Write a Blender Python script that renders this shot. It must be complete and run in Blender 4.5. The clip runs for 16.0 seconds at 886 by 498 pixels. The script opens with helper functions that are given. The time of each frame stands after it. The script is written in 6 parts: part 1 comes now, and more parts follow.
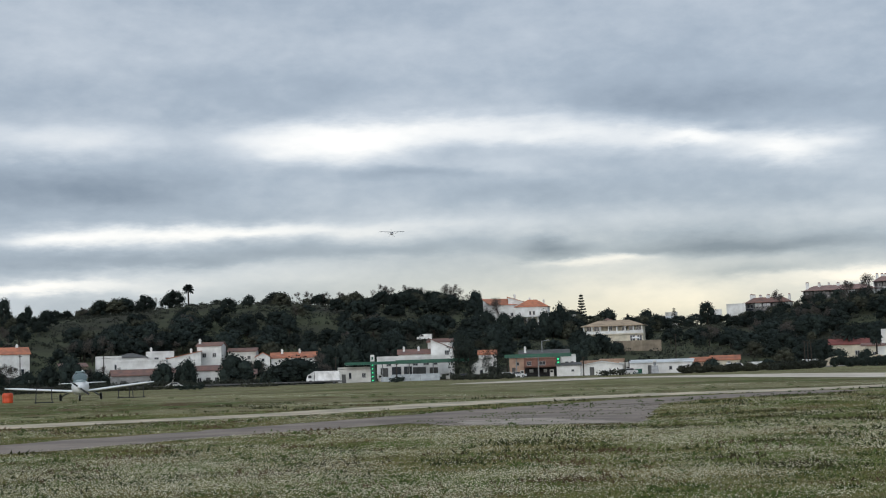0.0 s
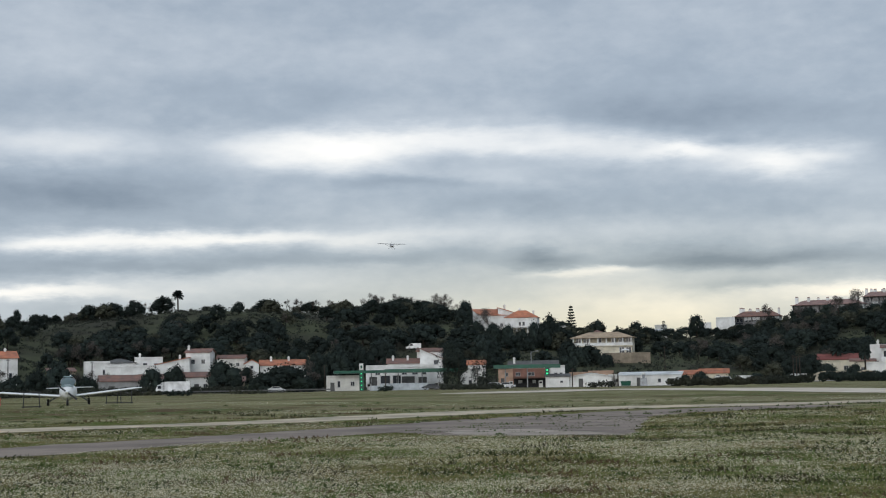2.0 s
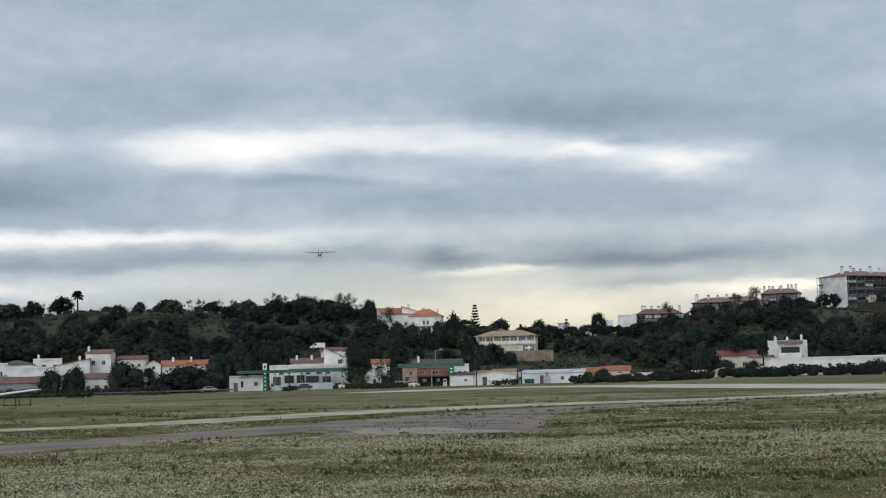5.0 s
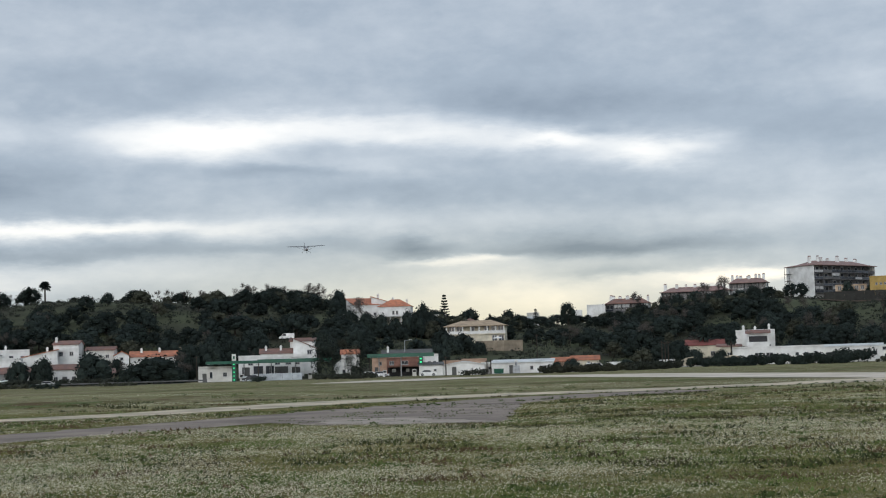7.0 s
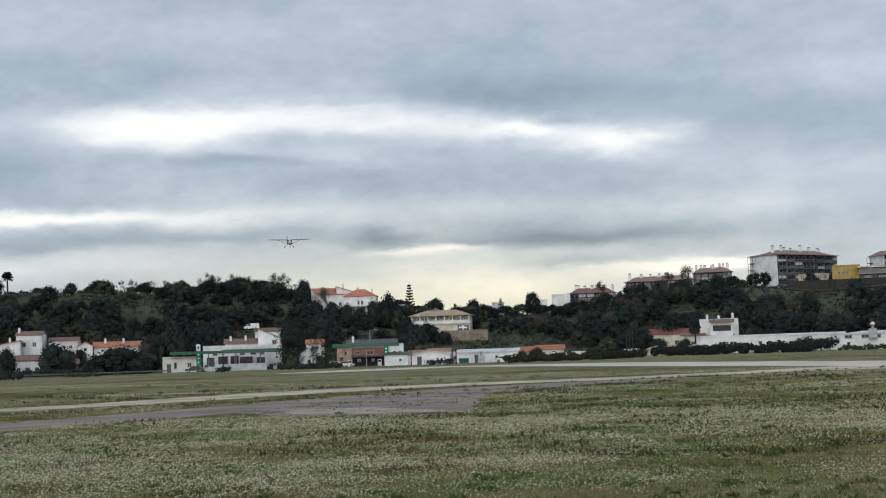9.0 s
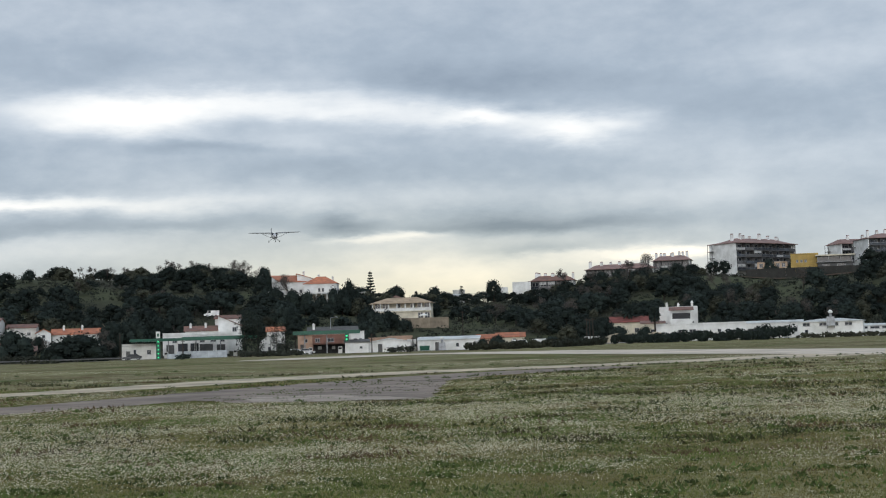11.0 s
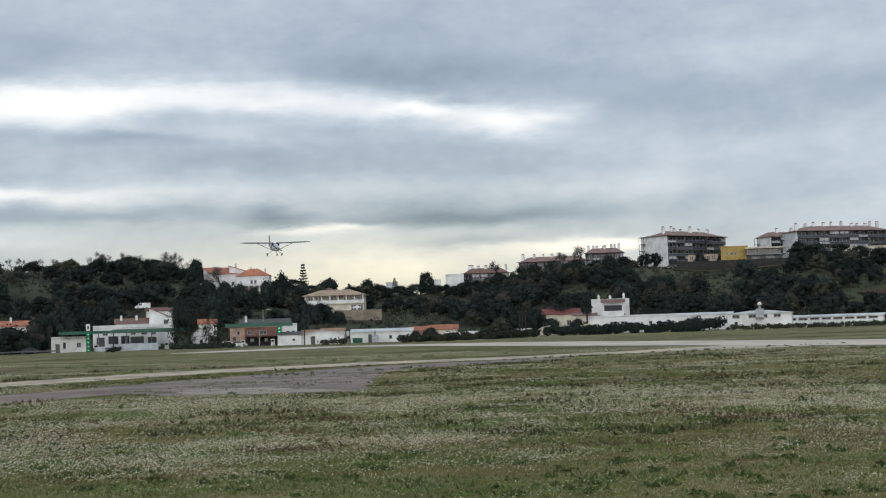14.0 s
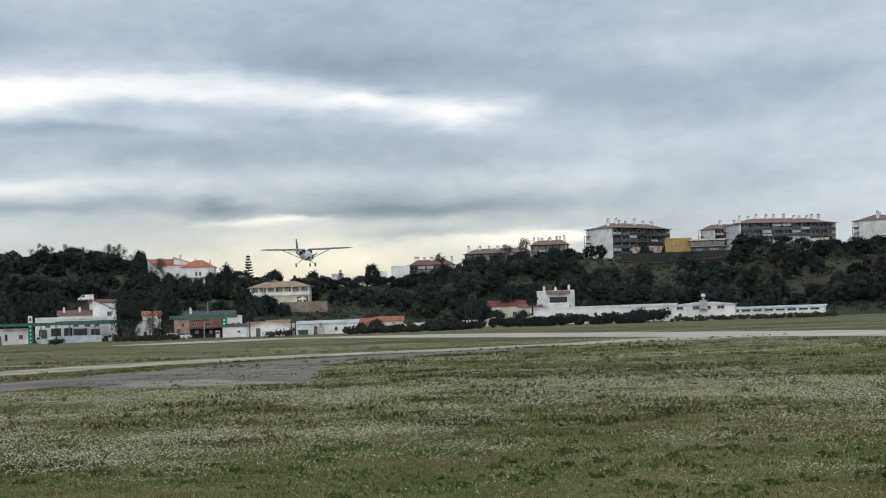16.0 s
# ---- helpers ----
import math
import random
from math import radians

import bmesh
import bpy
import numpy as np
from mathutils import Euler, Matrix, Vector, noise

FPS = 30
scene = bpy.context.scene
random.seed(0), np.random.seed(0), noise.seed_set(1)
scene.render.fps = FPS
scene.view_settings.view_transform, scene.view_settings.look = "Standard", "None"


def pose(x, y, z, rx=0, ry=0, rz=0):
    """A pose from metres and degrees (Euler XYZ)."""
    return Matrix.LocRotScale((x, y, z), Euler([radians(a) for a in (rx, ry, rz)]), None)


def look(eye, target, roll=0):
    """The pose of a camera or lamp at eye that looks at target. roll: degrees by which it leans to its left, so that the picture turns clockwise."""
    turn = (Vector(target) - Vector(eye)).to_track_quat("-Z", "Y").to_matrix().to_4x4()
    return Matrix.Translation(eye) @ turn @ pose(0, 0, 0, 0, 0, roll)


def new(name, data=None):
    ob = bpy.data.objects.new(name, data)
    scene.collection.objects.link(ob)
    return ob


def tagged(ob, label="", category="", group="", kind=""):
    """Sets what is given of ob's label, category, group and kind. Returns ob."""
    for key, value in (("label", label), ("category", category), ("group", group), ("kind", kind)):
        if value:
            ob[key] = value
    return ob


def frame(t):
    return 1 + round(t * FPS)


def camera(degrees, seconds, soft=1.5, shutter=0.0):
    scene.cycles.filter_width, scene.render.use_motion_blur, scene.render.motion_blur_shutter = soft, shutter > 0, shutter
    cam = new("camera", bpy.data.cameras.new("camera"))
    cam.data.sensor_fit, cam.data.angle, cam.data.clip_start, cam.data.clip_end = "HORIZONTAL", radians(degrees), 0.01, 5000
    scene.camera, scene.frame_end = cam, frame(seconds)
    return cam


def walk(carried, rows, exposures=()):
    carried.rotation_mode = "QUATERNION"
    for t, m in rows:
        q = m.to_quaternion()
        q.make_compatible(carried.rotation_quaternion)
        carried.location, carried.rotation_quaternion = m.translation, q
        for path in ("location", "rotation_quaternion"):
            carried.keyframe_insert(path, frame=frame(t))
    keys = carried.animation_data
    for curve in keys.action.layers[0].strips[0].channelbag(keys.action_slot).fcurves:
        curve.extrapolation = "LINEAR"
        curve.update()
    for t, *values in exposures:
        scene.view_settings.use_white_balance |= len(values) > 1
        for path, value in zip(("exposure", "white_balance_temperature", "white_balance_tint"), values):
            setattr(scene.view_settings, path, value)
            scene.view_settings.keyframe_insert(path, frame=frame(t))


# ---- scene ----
# ---- camera: a hand-held phone at the edge of the field, turning only ----
EYE = 1.7
cam = camera(33.560, 16.0, 1.1)
TURN = [  # seconds, yaw, pitch, roll
    (0, 0.148, 4.689, 1.808), (0.5, -0.264, 4.523, 1.508), (1, -0.151, 4.416, 1.067), (1.5, -0.022, 4.726, 0.998),
    (2, -0.284, 5.052, 1.047), (2.5, -1.178, 5.751, 1.082), (3, -2.146, 6.800, 1.140), (3.5, -2.682, 7.340, 1.116),
    (4, -3.356, 6.753, 1.090), (4.5, -3.729, 5.313, 1.300), (7, -5.190, 4.510, 1.685), (7.5, -5.499, 4.574, 1.708),
    (8, -5.661, 4.403, 1.809), (8.5, -6.094, 4.188, 1.822), (9, -6.543, 4.070, 1.835), (11.5, -8.458, 3.482, 1.755),
    (12, -8.850, 3.498, 1.747), (12.5, -9.198, 3.419, 1.787), (13, -9.581, 3.330, 1.778), (13.5, -9.980, 3.215, 1.851),
    (14, -10.677, 3.150, 1.854), (14.5, -11.351, 3.105, 1.924), (15, -11.596, 2.972, 1.945), (15.5, -11.921, 2.834, 1.954),
    (16, -12.789, 2.759, 1.899)]
walk(cam, [(t, pose(0, 0, EYE, 90 + pitch, roll, yaw)) for t, yaw, pitch, roll in TURN], [(0, -0.05), (1.5, -0.1), (2.5, -0.14), (3.2, -0.22), (3.8, -0.22), (4.5, -0.17), (7, -0.02), (9, 0.0), (16, 0.0)])

# ---- world: broken overcast with a bright low gap ahead ----
def node(tree, kind, **values):
    n = tree.nodes.new(kind)
    for key, value in values.items():
        if key in n.inputs:
            n.inputs[key].default_value = value
    return n


def maths(tree, op, a, b=0.0, c=0.0):
    n = tree.nodes.new("ShaderNodeMath")
    n.operation = op
    for k, v in enumerate((a, b, c)):
        if isinstance(v, (int, float)):
            n.inputs[k].default_value = v
        else:
            tree.links.new(v, n.inputs[k])
    return n.outputs[0]


def ramp(tree, fac, stops):
    n = tree.nodes.new("ShaderNodeValToRGB")
    els = n.color_ramp.elements
    while len(els) < len(stops):
        els.new(0.5)
    for e, (p, c) in zip(els, stops):
        e.position, e.color = p, (*c, 1)
    tree.links.new(fac, n.inputs[0])
    return n.outputs[0]


# clouds: bearing, elevation, half width, half height (degrees), brightness added
CLOUDS = [(-15.5, 13.04, 4.12, 1.65, 0.11), (-15.0, 9.31, 3.64, 0.71, 0.3), (-9.9, 5.56, 4.61, 0.3, 0.55), (-14.6, 5.27, 2.9, 0.3, 0.47), (-15.0, 3.57, 3.15, 0.22, 0.5), (-14.1, 7.14, 4.85, 0.83, -0.3),
          (-12.3, 4.45, 5.73, 0.34, -0.25), (-16.4, 7.99, 2.64, 0.48, -0.1), (-4.6, 8.73, 3.15, 0.6, 0.39), (-2.5, 9.06, 2.66, 0.55, 0.28), (-7.0, 9.28, 2.9, 0.44, 0.19), (1.0, 9.39, 6.06, 0.5, 0.41),
          (1.9, 7.78, 2.66, 0.44, 0.21), (5.4, 8.92, 3.64, 0.33, 0.29), (8.5, 8.52, 3.4, 0.39, 0.31), (10.4, 8.53, 1.33, 0.25, 0.3), (12.9, 8.03, 2.3, 0.5, 0.5), (14.4, 8.04, 1.45, 0.39, 0.19),
          (-0.1, 7.67, 3.31, 0.36, -0.22), (3.6, 6.87, 4.85, 0.48, -0.12), (10.1, 9.85, 5.29, 0.68, -0.19), (-0.5, 11.25, 5.29, 0.73, -0.06), (20.7, 8.44, 4.41, 0.83, -0.09), (-3.2, 5.56, 4.12, 0.33, 0.17),
          (5.3, 5.63, 7.27, 0.55, 0.12), (-3.2, 4.67, 4.85, 0.32, -0.18), (4.6, 4.68, 1.45, 0.48, -0.38), (11.1, 4.51, 2.75, 0.58, -0.28), (8.0, 4.31, 1.32, 0.24, -0.12), (5.4, 3.98, 2.06, 0.19, 0.29),
          (7.6, 4.1, 1.21, 0.19, 0.28), (11.6, 3.3, 2.42, 0.29, -0.2), (15.5, 3.08, 1.81, 0.16, 0.33), (17.4, 3.24, 1.45, 0.19, 0.3), (8.5, 2.53, 8.72, 1.16, 0.36), (-8.1, 3.78, 6.3, 0.66, 0.17),
          (13.4, 2.97, 1.45, 0.22, 0.14), (18.0, 5.28, 5.82, 0.55, 0.12), (24.9, 4.91, 4.41, 0.63, -0.09), (22.1, 6.57, 3.88, 0.5, 0.08), (13.7, 4.29, 4.19, 0.29, -0.18), (16.8, 3.26, 1.69, 0.25, 0.28),
          (28.4, 4.51, 2.9, 0.55, 0.08), (28.2, 8.97, 3.53, 0.97, -0.06), (11.3, 11.15, 5.73, 1.21, -0.05), (1.1, 15.05, 8.81, 1.45, -0.06), (34.0, 4.0, 11.0, 2.5, 0.17), (30.0, 10.0, 7.7, 1.25, 0.11)]


def build_world():
    world = bpy.data.worlds.new("overcast_sky")
    scene.world = world
    world.use_nodes = True
    t = world.node_tree
    t.nodes.clear()
    out = t.nodes.new("ShaderNodeOutputWorld")
    bg = node(t, "ShaderNodeBackground", Strength=1.0)
    co = t.nodes.new("ShaderNodeTexCoord").outputs["Generated"]
    sep = t.nodes.new("ShaderNodeSeparateXYZ")
    t.links.new(co, sep.inputs[0])
    x, y, z = sep.outputs
    az = maths(t, "MULTIPLY", maths(t, "ARCTAN2", x, y), 57.2958)
    el = maths(t, "MULTIPLY", maths(t, "ARCSINE", z), 57.2958)

    def streaks(sx, sy, scale, detail, rough, offset):
        comb = t.nodes.new("ShaderNodeCombineXYZ")
        t.links.new(maths(t, "MULTIPLY", az, sx), comb.inputs[0])
        t.links.new(maths(t, "MULTIPLY", el, sy), comb.inputs[1])
        comb.inputs[2].default_value = offset
        n = node(t, "ShaderNodeTexNoise", Scale=scale, Detail=detail, Roughness=rough)
        t.links.new(comb.outputs[0], n.inputs["Vector"])
        return maths(t, "SUBTRACT", n.outputs["Fac"], 0.5)

    warp_u = streaks(0.16, 0.5, 1.0, 3, 0.55, 3.1)
    warp_v = streaks(0.17, 0.6, 1.0, 6, 0.62, 7.7)
    u = maths(t, "MULTIPLY_ADD", warp_u, 6.0, az)
    v = maths(t, "MULTIPLY_ADD", warp_v, 1.5, el)
    value = maths(t, "MULTIPLY_ADD", streaks(0.11, 0.30, 1.0, 5, 0.55, 1.3), 0.36, 0.345)
    value = maths(t, "MULTIPLY_ADD", streaks(0.33, 0.62, 1.0, 6, 0.58, 5.3), 0.22, value)
    value = maths(t, "MULTIPLY_ADD", streaks(0.9, 1.7, 1.0, 5, 0.6, 9.1), 0.12, value)
    for a, e, w, h, gain in CLOUDS:
        du = maths(t, "POWER", maths(t, "DIVIDE", maths(t, "SUBTRACT", u, a), w), 2.0)
        dv = maths(t, "POWER", maths(t, "DIVIDE", maths(t, "SUBTRACT", v, e), h), 2.0)
        blob = maths(t, "EXPONENT", maths(t, "MULTIPLY", maths(t, "ADD", du, dv), -1.0))
        value = maths(t, "MULTIPLY_ADD", blob, gain, value)
    # unseen sky overhead and behind the camera, brightened to light the facing walls
    high = maths(t, "SMOOTH_MIN", maths(t, "MAXIMUM", maths(t, "MULTIPLY", maths(t, "SUBTRACT", el, 19.0), 0.02), 0.0), 1.0, 0.2)
    back = maths(t, "MULTIPLY", maths(t, "MAXIMUM", maths(t, "MULTIPLY", y, -1.0), 0.0), 0.9)
    power = maths(t, "ADD", maths(t, "MULTIPLY_ADD", high, 0.15, 1.0), back)
    tint = ramp(t, value, [(0.0, (0.20, 0.25, 0.325)), (0.30, (0.375, 0.44, 0.525)), (0.50, (0.57, 0.625, 0.695)), (0.75, (0.84, 0.86, 0.88)), (1.0, (1.07, 1.05, 1.02))])
    # warm light low over the hills
    low = maths(t, "EXPONENT", maths(t, "MULTIPLY", maths(t, "POWER", maths(t, "DIVIDE", el, 3.9), 2.0), -1.0))
    side = maths(t, "EXPONENT", maths(t, "MULTIPLY", maths(t, "POWER", maths(t, "DIVIDE", maths(t, "SUBTRACT", az, 6.0), 17.0), 2.0), -1.0))
    warm = t.nodes.new("ShaderNodeMix")
    warm.data_type, warm.blend_type = "RGBA", "MULTIPLY"
    t.links.new(maths(t, "MULTIPLY", low, side), warm.inputs[0])
    t.links.new(tint, warm.inputs[6])
    warm.inputs[7].default_value = (1.22, 1.05, 0.71, 1)
    sky = t.nodes.new("ShaderNodeTexSky")
    sky.sky_type, sky.sun_disc = "NISHITA", False
    sky.sun_elevation, sky.sun_rotation = radians(20), radians(198)
    blend = t.nodes.new("ShaderNodeMix")
    blend.data_type, blend.blend_type = "RGBA", "ADD"
    blend.inputs[0].default_value = 0.01
    t.links.new(warm.outputs[2], blend.inputs[6])
    t.links.new(sky.outputs[0], blend.inputs[7])
    t.links.new(blend.outputs[2], bg.inputs[0])
    t.links.new(power, bg.inputs[1])
    t.links.new(bg.outputs[0], out.inputs[0])


build_world()
sun = new("sun", bpy.data.lights.new("sun", "SUN"))
sun.data.energy, sun.data.angle, sun.data.color = 1.05, radians(50), (1.0, 0.97, 0.93)
sun.matrix_world = look((-60, -185, 72), (0, 0, 0))


# ---- materials ----
def paint(name, colour, rough=0.8, spread=0.12, scale=1.5, fine=14.0, bump=0.1, metal=0.0, other=None, island=0.0, coat=0.0, shine=0.5):
    """A surface with broad stains and fine grain; other: the colour that the stains lean to."""
    m = bpy.data.materials.new(name)
    m.use_nodes = True
    t = m.node_tree
    b = t.nodes["Principled BSDF"]
    b.inputs["Roughness"].default_value, b.inputs["Metallic"].default_value = rough, metal
    b.inputs["Coat Weight"].default_value, b.inputs["Specular IOR Level"].default_value = coat, shine
    co = t.nodes.new("ShaderNodeTexCoord").outputs["Object"]
    big = node(t, "ShaderNodeTexNoise", Scale=scale, Detail=4, Roughness=0.6)
    small = node(t, "ShaderNodeTexNoise", Scale=fine, Detail=5, Roughness=0.7)
    for n in (big, small):
        t.links.new(co, n.inputs["Vector"])
    other = other or tuple(c * 0.6 for c in colour)
    base = ramp(t, big.outputs["Fac"], [(0.34, other), (0.62, colour)])
    grain = maths(t, "MULTIPLY_ADD", maths(t, "SUBTRACT", small.outputs["Fac"], 0.5), spread * 2, 1.0)
    if island:
        info = t.nodes.new("ShaderNodeNewGeometry").outputs["Random Per Island"]
        grain = maths(t, "MULTIPLY", grain, maths(t, "MULTIPLY_ADD", info, island, 1 - island / 2))
    who = t.nodes.new("ShaderNodeObjectInfo").outputs["Random"]
    grain = maths(t, "MULTIPLY", grain, maths(t, "MULTIPLY_ADD", who, spread, 1 - spread / 2))
    mix = t.nodes.new("ShaderNodeVectorMath")
    mix.operation = "SCALE"
    t.links.new(base, mix.inputs[0])
    t.links.new(grain, mix.inputs["Scale"])
    t.links.new(mix.outputs[0], b.inputs["Base Color"])
    if bump:
        n = node(t, "ShaderNodeBump", Strength=bump, Distance=0.05)
        t.links.new(small.outputs["Fac"], n.inputs["Height"])
        t.links.new(n.outputs[0], b.inputs["Normal"])
    return m


def glow(name, colour, power):
    m = bpy.data.materials.new(name)
    m.use_nodes = True
    b = m.node_tree.nodes["Principled BSDF"]
    b.inputs["Base Color"].default_value = (*colour, 1)
    b.inputs["Emission Color"].default_value, b.inputs["Emission Strength"].default_value = (*colour, 1), power
    return m


WHITE = paint("white_render", (0.75, 0.745, 0.72), 0.85, 0.08, 0.30, 5, 0.05, other=(0.54, 0.53, 0.50))
OFFWHITE = paint("grey_white_render", (0.60, 0.59, 0.55), 0.85, 0.1, 0.4, 5, 0.05, other=(0.42, 0.41, 0.38))
PANEL = paint("grey_blue_sheet_fence", (0.42, 0.45, 0.47), 0.6, 0.1, 0.6, 5, 0.05)
BRICK = paint("brick_red_render", (0.27, 0.135, 0.10), 0.9, 0.12, 0.5, 6, 0.1)
CREAM = paint("cream_render", (0.66, 0.60, 0.47), 0.85, 0.06, 0.35, 6, 0.05)
PEACH = paint("peach_render", (0.50, 0.335, 0.24), 0.85, 0.08, 0.4, 6, 0.05)
APRICOT = paint("apricot_render", (0.55, 0.40, 0.28), 0.85, 0.08, 0.4, 6, 0.05)
YELLOW = paint("ochre_render", (0.42, 0.285, 0.085), 0.85, 0.08, 0.4, 6, 0.05)
TAN = paint("bare_masonry", (0.25, 0.205, 0.15), 0.9, 0.15, 0.5, 8, 0.2)
CONCRETE = paint("grey_concrete", (0.33, 0.33, 0.32), 0.9, 0.12, 0.3, 5, 0.1)
# darker copy of the concrete, with the balconies' shade put into its colour
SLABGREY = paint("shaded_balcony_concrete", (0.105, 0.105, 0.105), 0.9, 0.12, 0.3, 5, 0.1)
EARTH = paint("bare_brown_earth", (0.098, 0.064, 0.046), 0.95, 0.25, 0.2, 3, 0.4, other=(0.05, 0.042, 0.03), shine=0.05)
STONE = paint("dark_mossy_stone", (0.032, 0.031, 0.027), 0.95, 0.2, 0.6, 6, 0.3)
TILE = paint("orange_clay_tiles", (0.46, 0.17, 0.09), 0.9, 0.2, 0.5, 7, 0.3, other=(0.26, 0.11, 0.07))
OLDTILE = paint("weathered_clay_tiles", (0.21, 0.11, 0.085), 0.9, 0.2, 0.5, 7, 0.3, other=(0.12, 0.08, 0.07))
PINKTILE = paint("faded_clay_tiles", (0.25, 0.16, 0.14), 0.9, 0.15, 0.5, 7, 0.3, other=(0.18, 0.12, 0.11))
DARKROOF = paint("dark_sheet_roof", (0.09, 0.09, 0.085), 0.7, 0.15, 0.6, 8, 0.1)
SHEET = paint("pale_sheet_roof", (0.62, 0.64, 0.64), 0.6, 0.08, 0.3, 8, 0.1)
GREEN = paint("green_canopy_fascia", (0.004, 0.090, 0.052), 0.4, 0.05, 0.4, 6, 0.0)
DARK = paint("dark_interior", (0.025, 0.025, 0.028), 0.7, 0.1)
GLASS = paint("dark_window_glass", (0.03, 0.035, 0.045), 0.12, 0.1, 0.4, 3, 0.0)
FRAME = paint("window_frame", (0.45, 0.45, 0.44), 0.6, 0.05)
STEEL = paint("grey_steel", (0.30, 0.31, 0.32), 0.5, 0.08, metal=0.6)
RUBBER = paint("black_rubber", (0.02, 0.02, 0.02), 0.85, 0.1)
CARWHITE = paint("white_car_paint", (0.78, 0.78, 0.77), 0.25, 0.03, 0.5, 4, 0.0, coat=0.5)
CARDARK = paint("dark_car_paint", (0.035, 0.04, 0.045), 0.25, 0.05, 0.5, 4, 0.0, coat=0.5)
CARSILVER = paint("silver_car_paint", (0.42, 0.43, 0.44), 0.3, 0.05, 0.5, 4, 0.0, metal=0.5)
SKIN = paint("white_aircraft_paint", (0.74, 0.75, 0.75), 0.32, 0.05, 0.8, 5, 0.0, other=(0.62, 0.63, 0.62), coat=0.3)
# wing and tail colour darkened to carry the shade seen against bright sky
WINGSHADE = paint("shaded_wing_paint", (0.20, 0.205, 0.215), 0.5, 0.06, 0.8, 5, 0.0, other=(0.15, 0.155, 0.165))
COWL = paint("dull_white_aircraft_paint", (0.50, 0.50, 0.50), 0.45, 0.08, 0.9, 5, 0.0, other=(0.36, 0.36, 0.37))
CANOPY = paint("tinted_canopy_glass", (0.10, 0.14, 0.145), 0.08, 0.1, 0.6, 3, 0.0)
TRIM = paint("grey_green_aircraft_trim", (0.22, 0.30, 0.30), 0.35, 0.05, 0.8, 5, 0.0)
ORANGE = paint("orange_plastic", (0.75, 0.10, 0.03), 0.5, 0.06)
BARK = paint("bark", (0.05, 0.042, 0.035), 0.95, 0.2, 2, 20, 0.5, shine=0.1)
TWIG = paint("bare_twigs", (0.10, 0.09, 0.08), 0.95, 0.2, 2, 20, 0.3, shine=0.1)
LEAF = paint("evergreen_leaves", (0.027, 0.036, 0.030), 0.85, 0.5, 0.30, 2, 0.0, other=(0.019, 0.026, 0.024), island=0.6, shine=0.05)
OLIVE = paint("olive_leaves", (0.050, 0.052, 0.036), 0.85, 0.5, 0.30, 2, 0.0, other=(0.034, 0.037, 0.027), island=0.7, shine=0.1)
PINE = paint("pine_needles", (0.026, 0.032, 0.026), 0.8, 0.3, 0.30, 2, 0.0, other=(0.015, 0.02, 0.015), island=0.7, shine=0.1)
SCRUB = paint("scrub_leaves", (0.038, 0.042, 0.034), 0.85, 0.4, 0.05, 1, 0.0, other=(0.028, 0.033, 0.025), island=0.8, shine=0.1)
WEED = paint("weed_leaves", (0.085, 0.120, 0.036), 0.85, 0.3, 0.3, 2, 0.0, other=(0.05, 0.065, 0.024), island=0.7, shine=0.1)
DRY = paint("dry_weed_stems", (0.115, 0.082, 0.046), 0.9, 0.3, 0.3, 2, 0.0, other=(0.10, 0.07, 0.04), island=0.7, shine=0.1)
BLADE = paint("field_grass_blades", (0.17, 0.145, 0.060), 0.8, 0.3, 0.25, 0.8, 0.0, other=(0.088, 0.130, 0.030), island=0.7, shine=0.1)
DULL = paint("dull_green_weeds", (0.042, 0.055, 0.022), 0.9, 0.3, 0.3, 2, 0.0, other=(0.05, 0.042, 0.022), island=0.7, shine=0.1)
PETAL = paint("white_petals", (0.80, 0.75, 0.57), 0.8, 0.05, 2, 9, 0.0, shine=0.1)
PALE = paint("worn_pale_gravel", (0.62, 0.52, 0.38), 0.95, 0.12, 0.35, 9, 0.3, other=(0.32, 0.29, 0.23), shine=0.1)
RUNWAY = paint("bleached_runway_concrete", (0.66, 0.58, 0.49), 0.9, 0.08, 0.15, 6, 0.1, other=(0.47, 0.41, 0.33), shine=0.1)
TAR = paint("old_grey_asphalt", (0.265, 0.22, 0.185), 0.95, 0.2, 0.35, 5, 0.3, other=(0.16, 0.135, 0.115), shine=0.1)
PATCH = paint("lighter_asphalt", (0.40, 0.345, 0.29), 0.95, 0.12, 0.5, 8, 0.3, shine=0.1)
ROAD = paint("road_asphalt", (0.06, 0.06, 0.062), 0.9, 0.1, 0.3, 6, 0.1)
LED = glow("green_led", (0.03, 0.8, 0.28), 0.7)


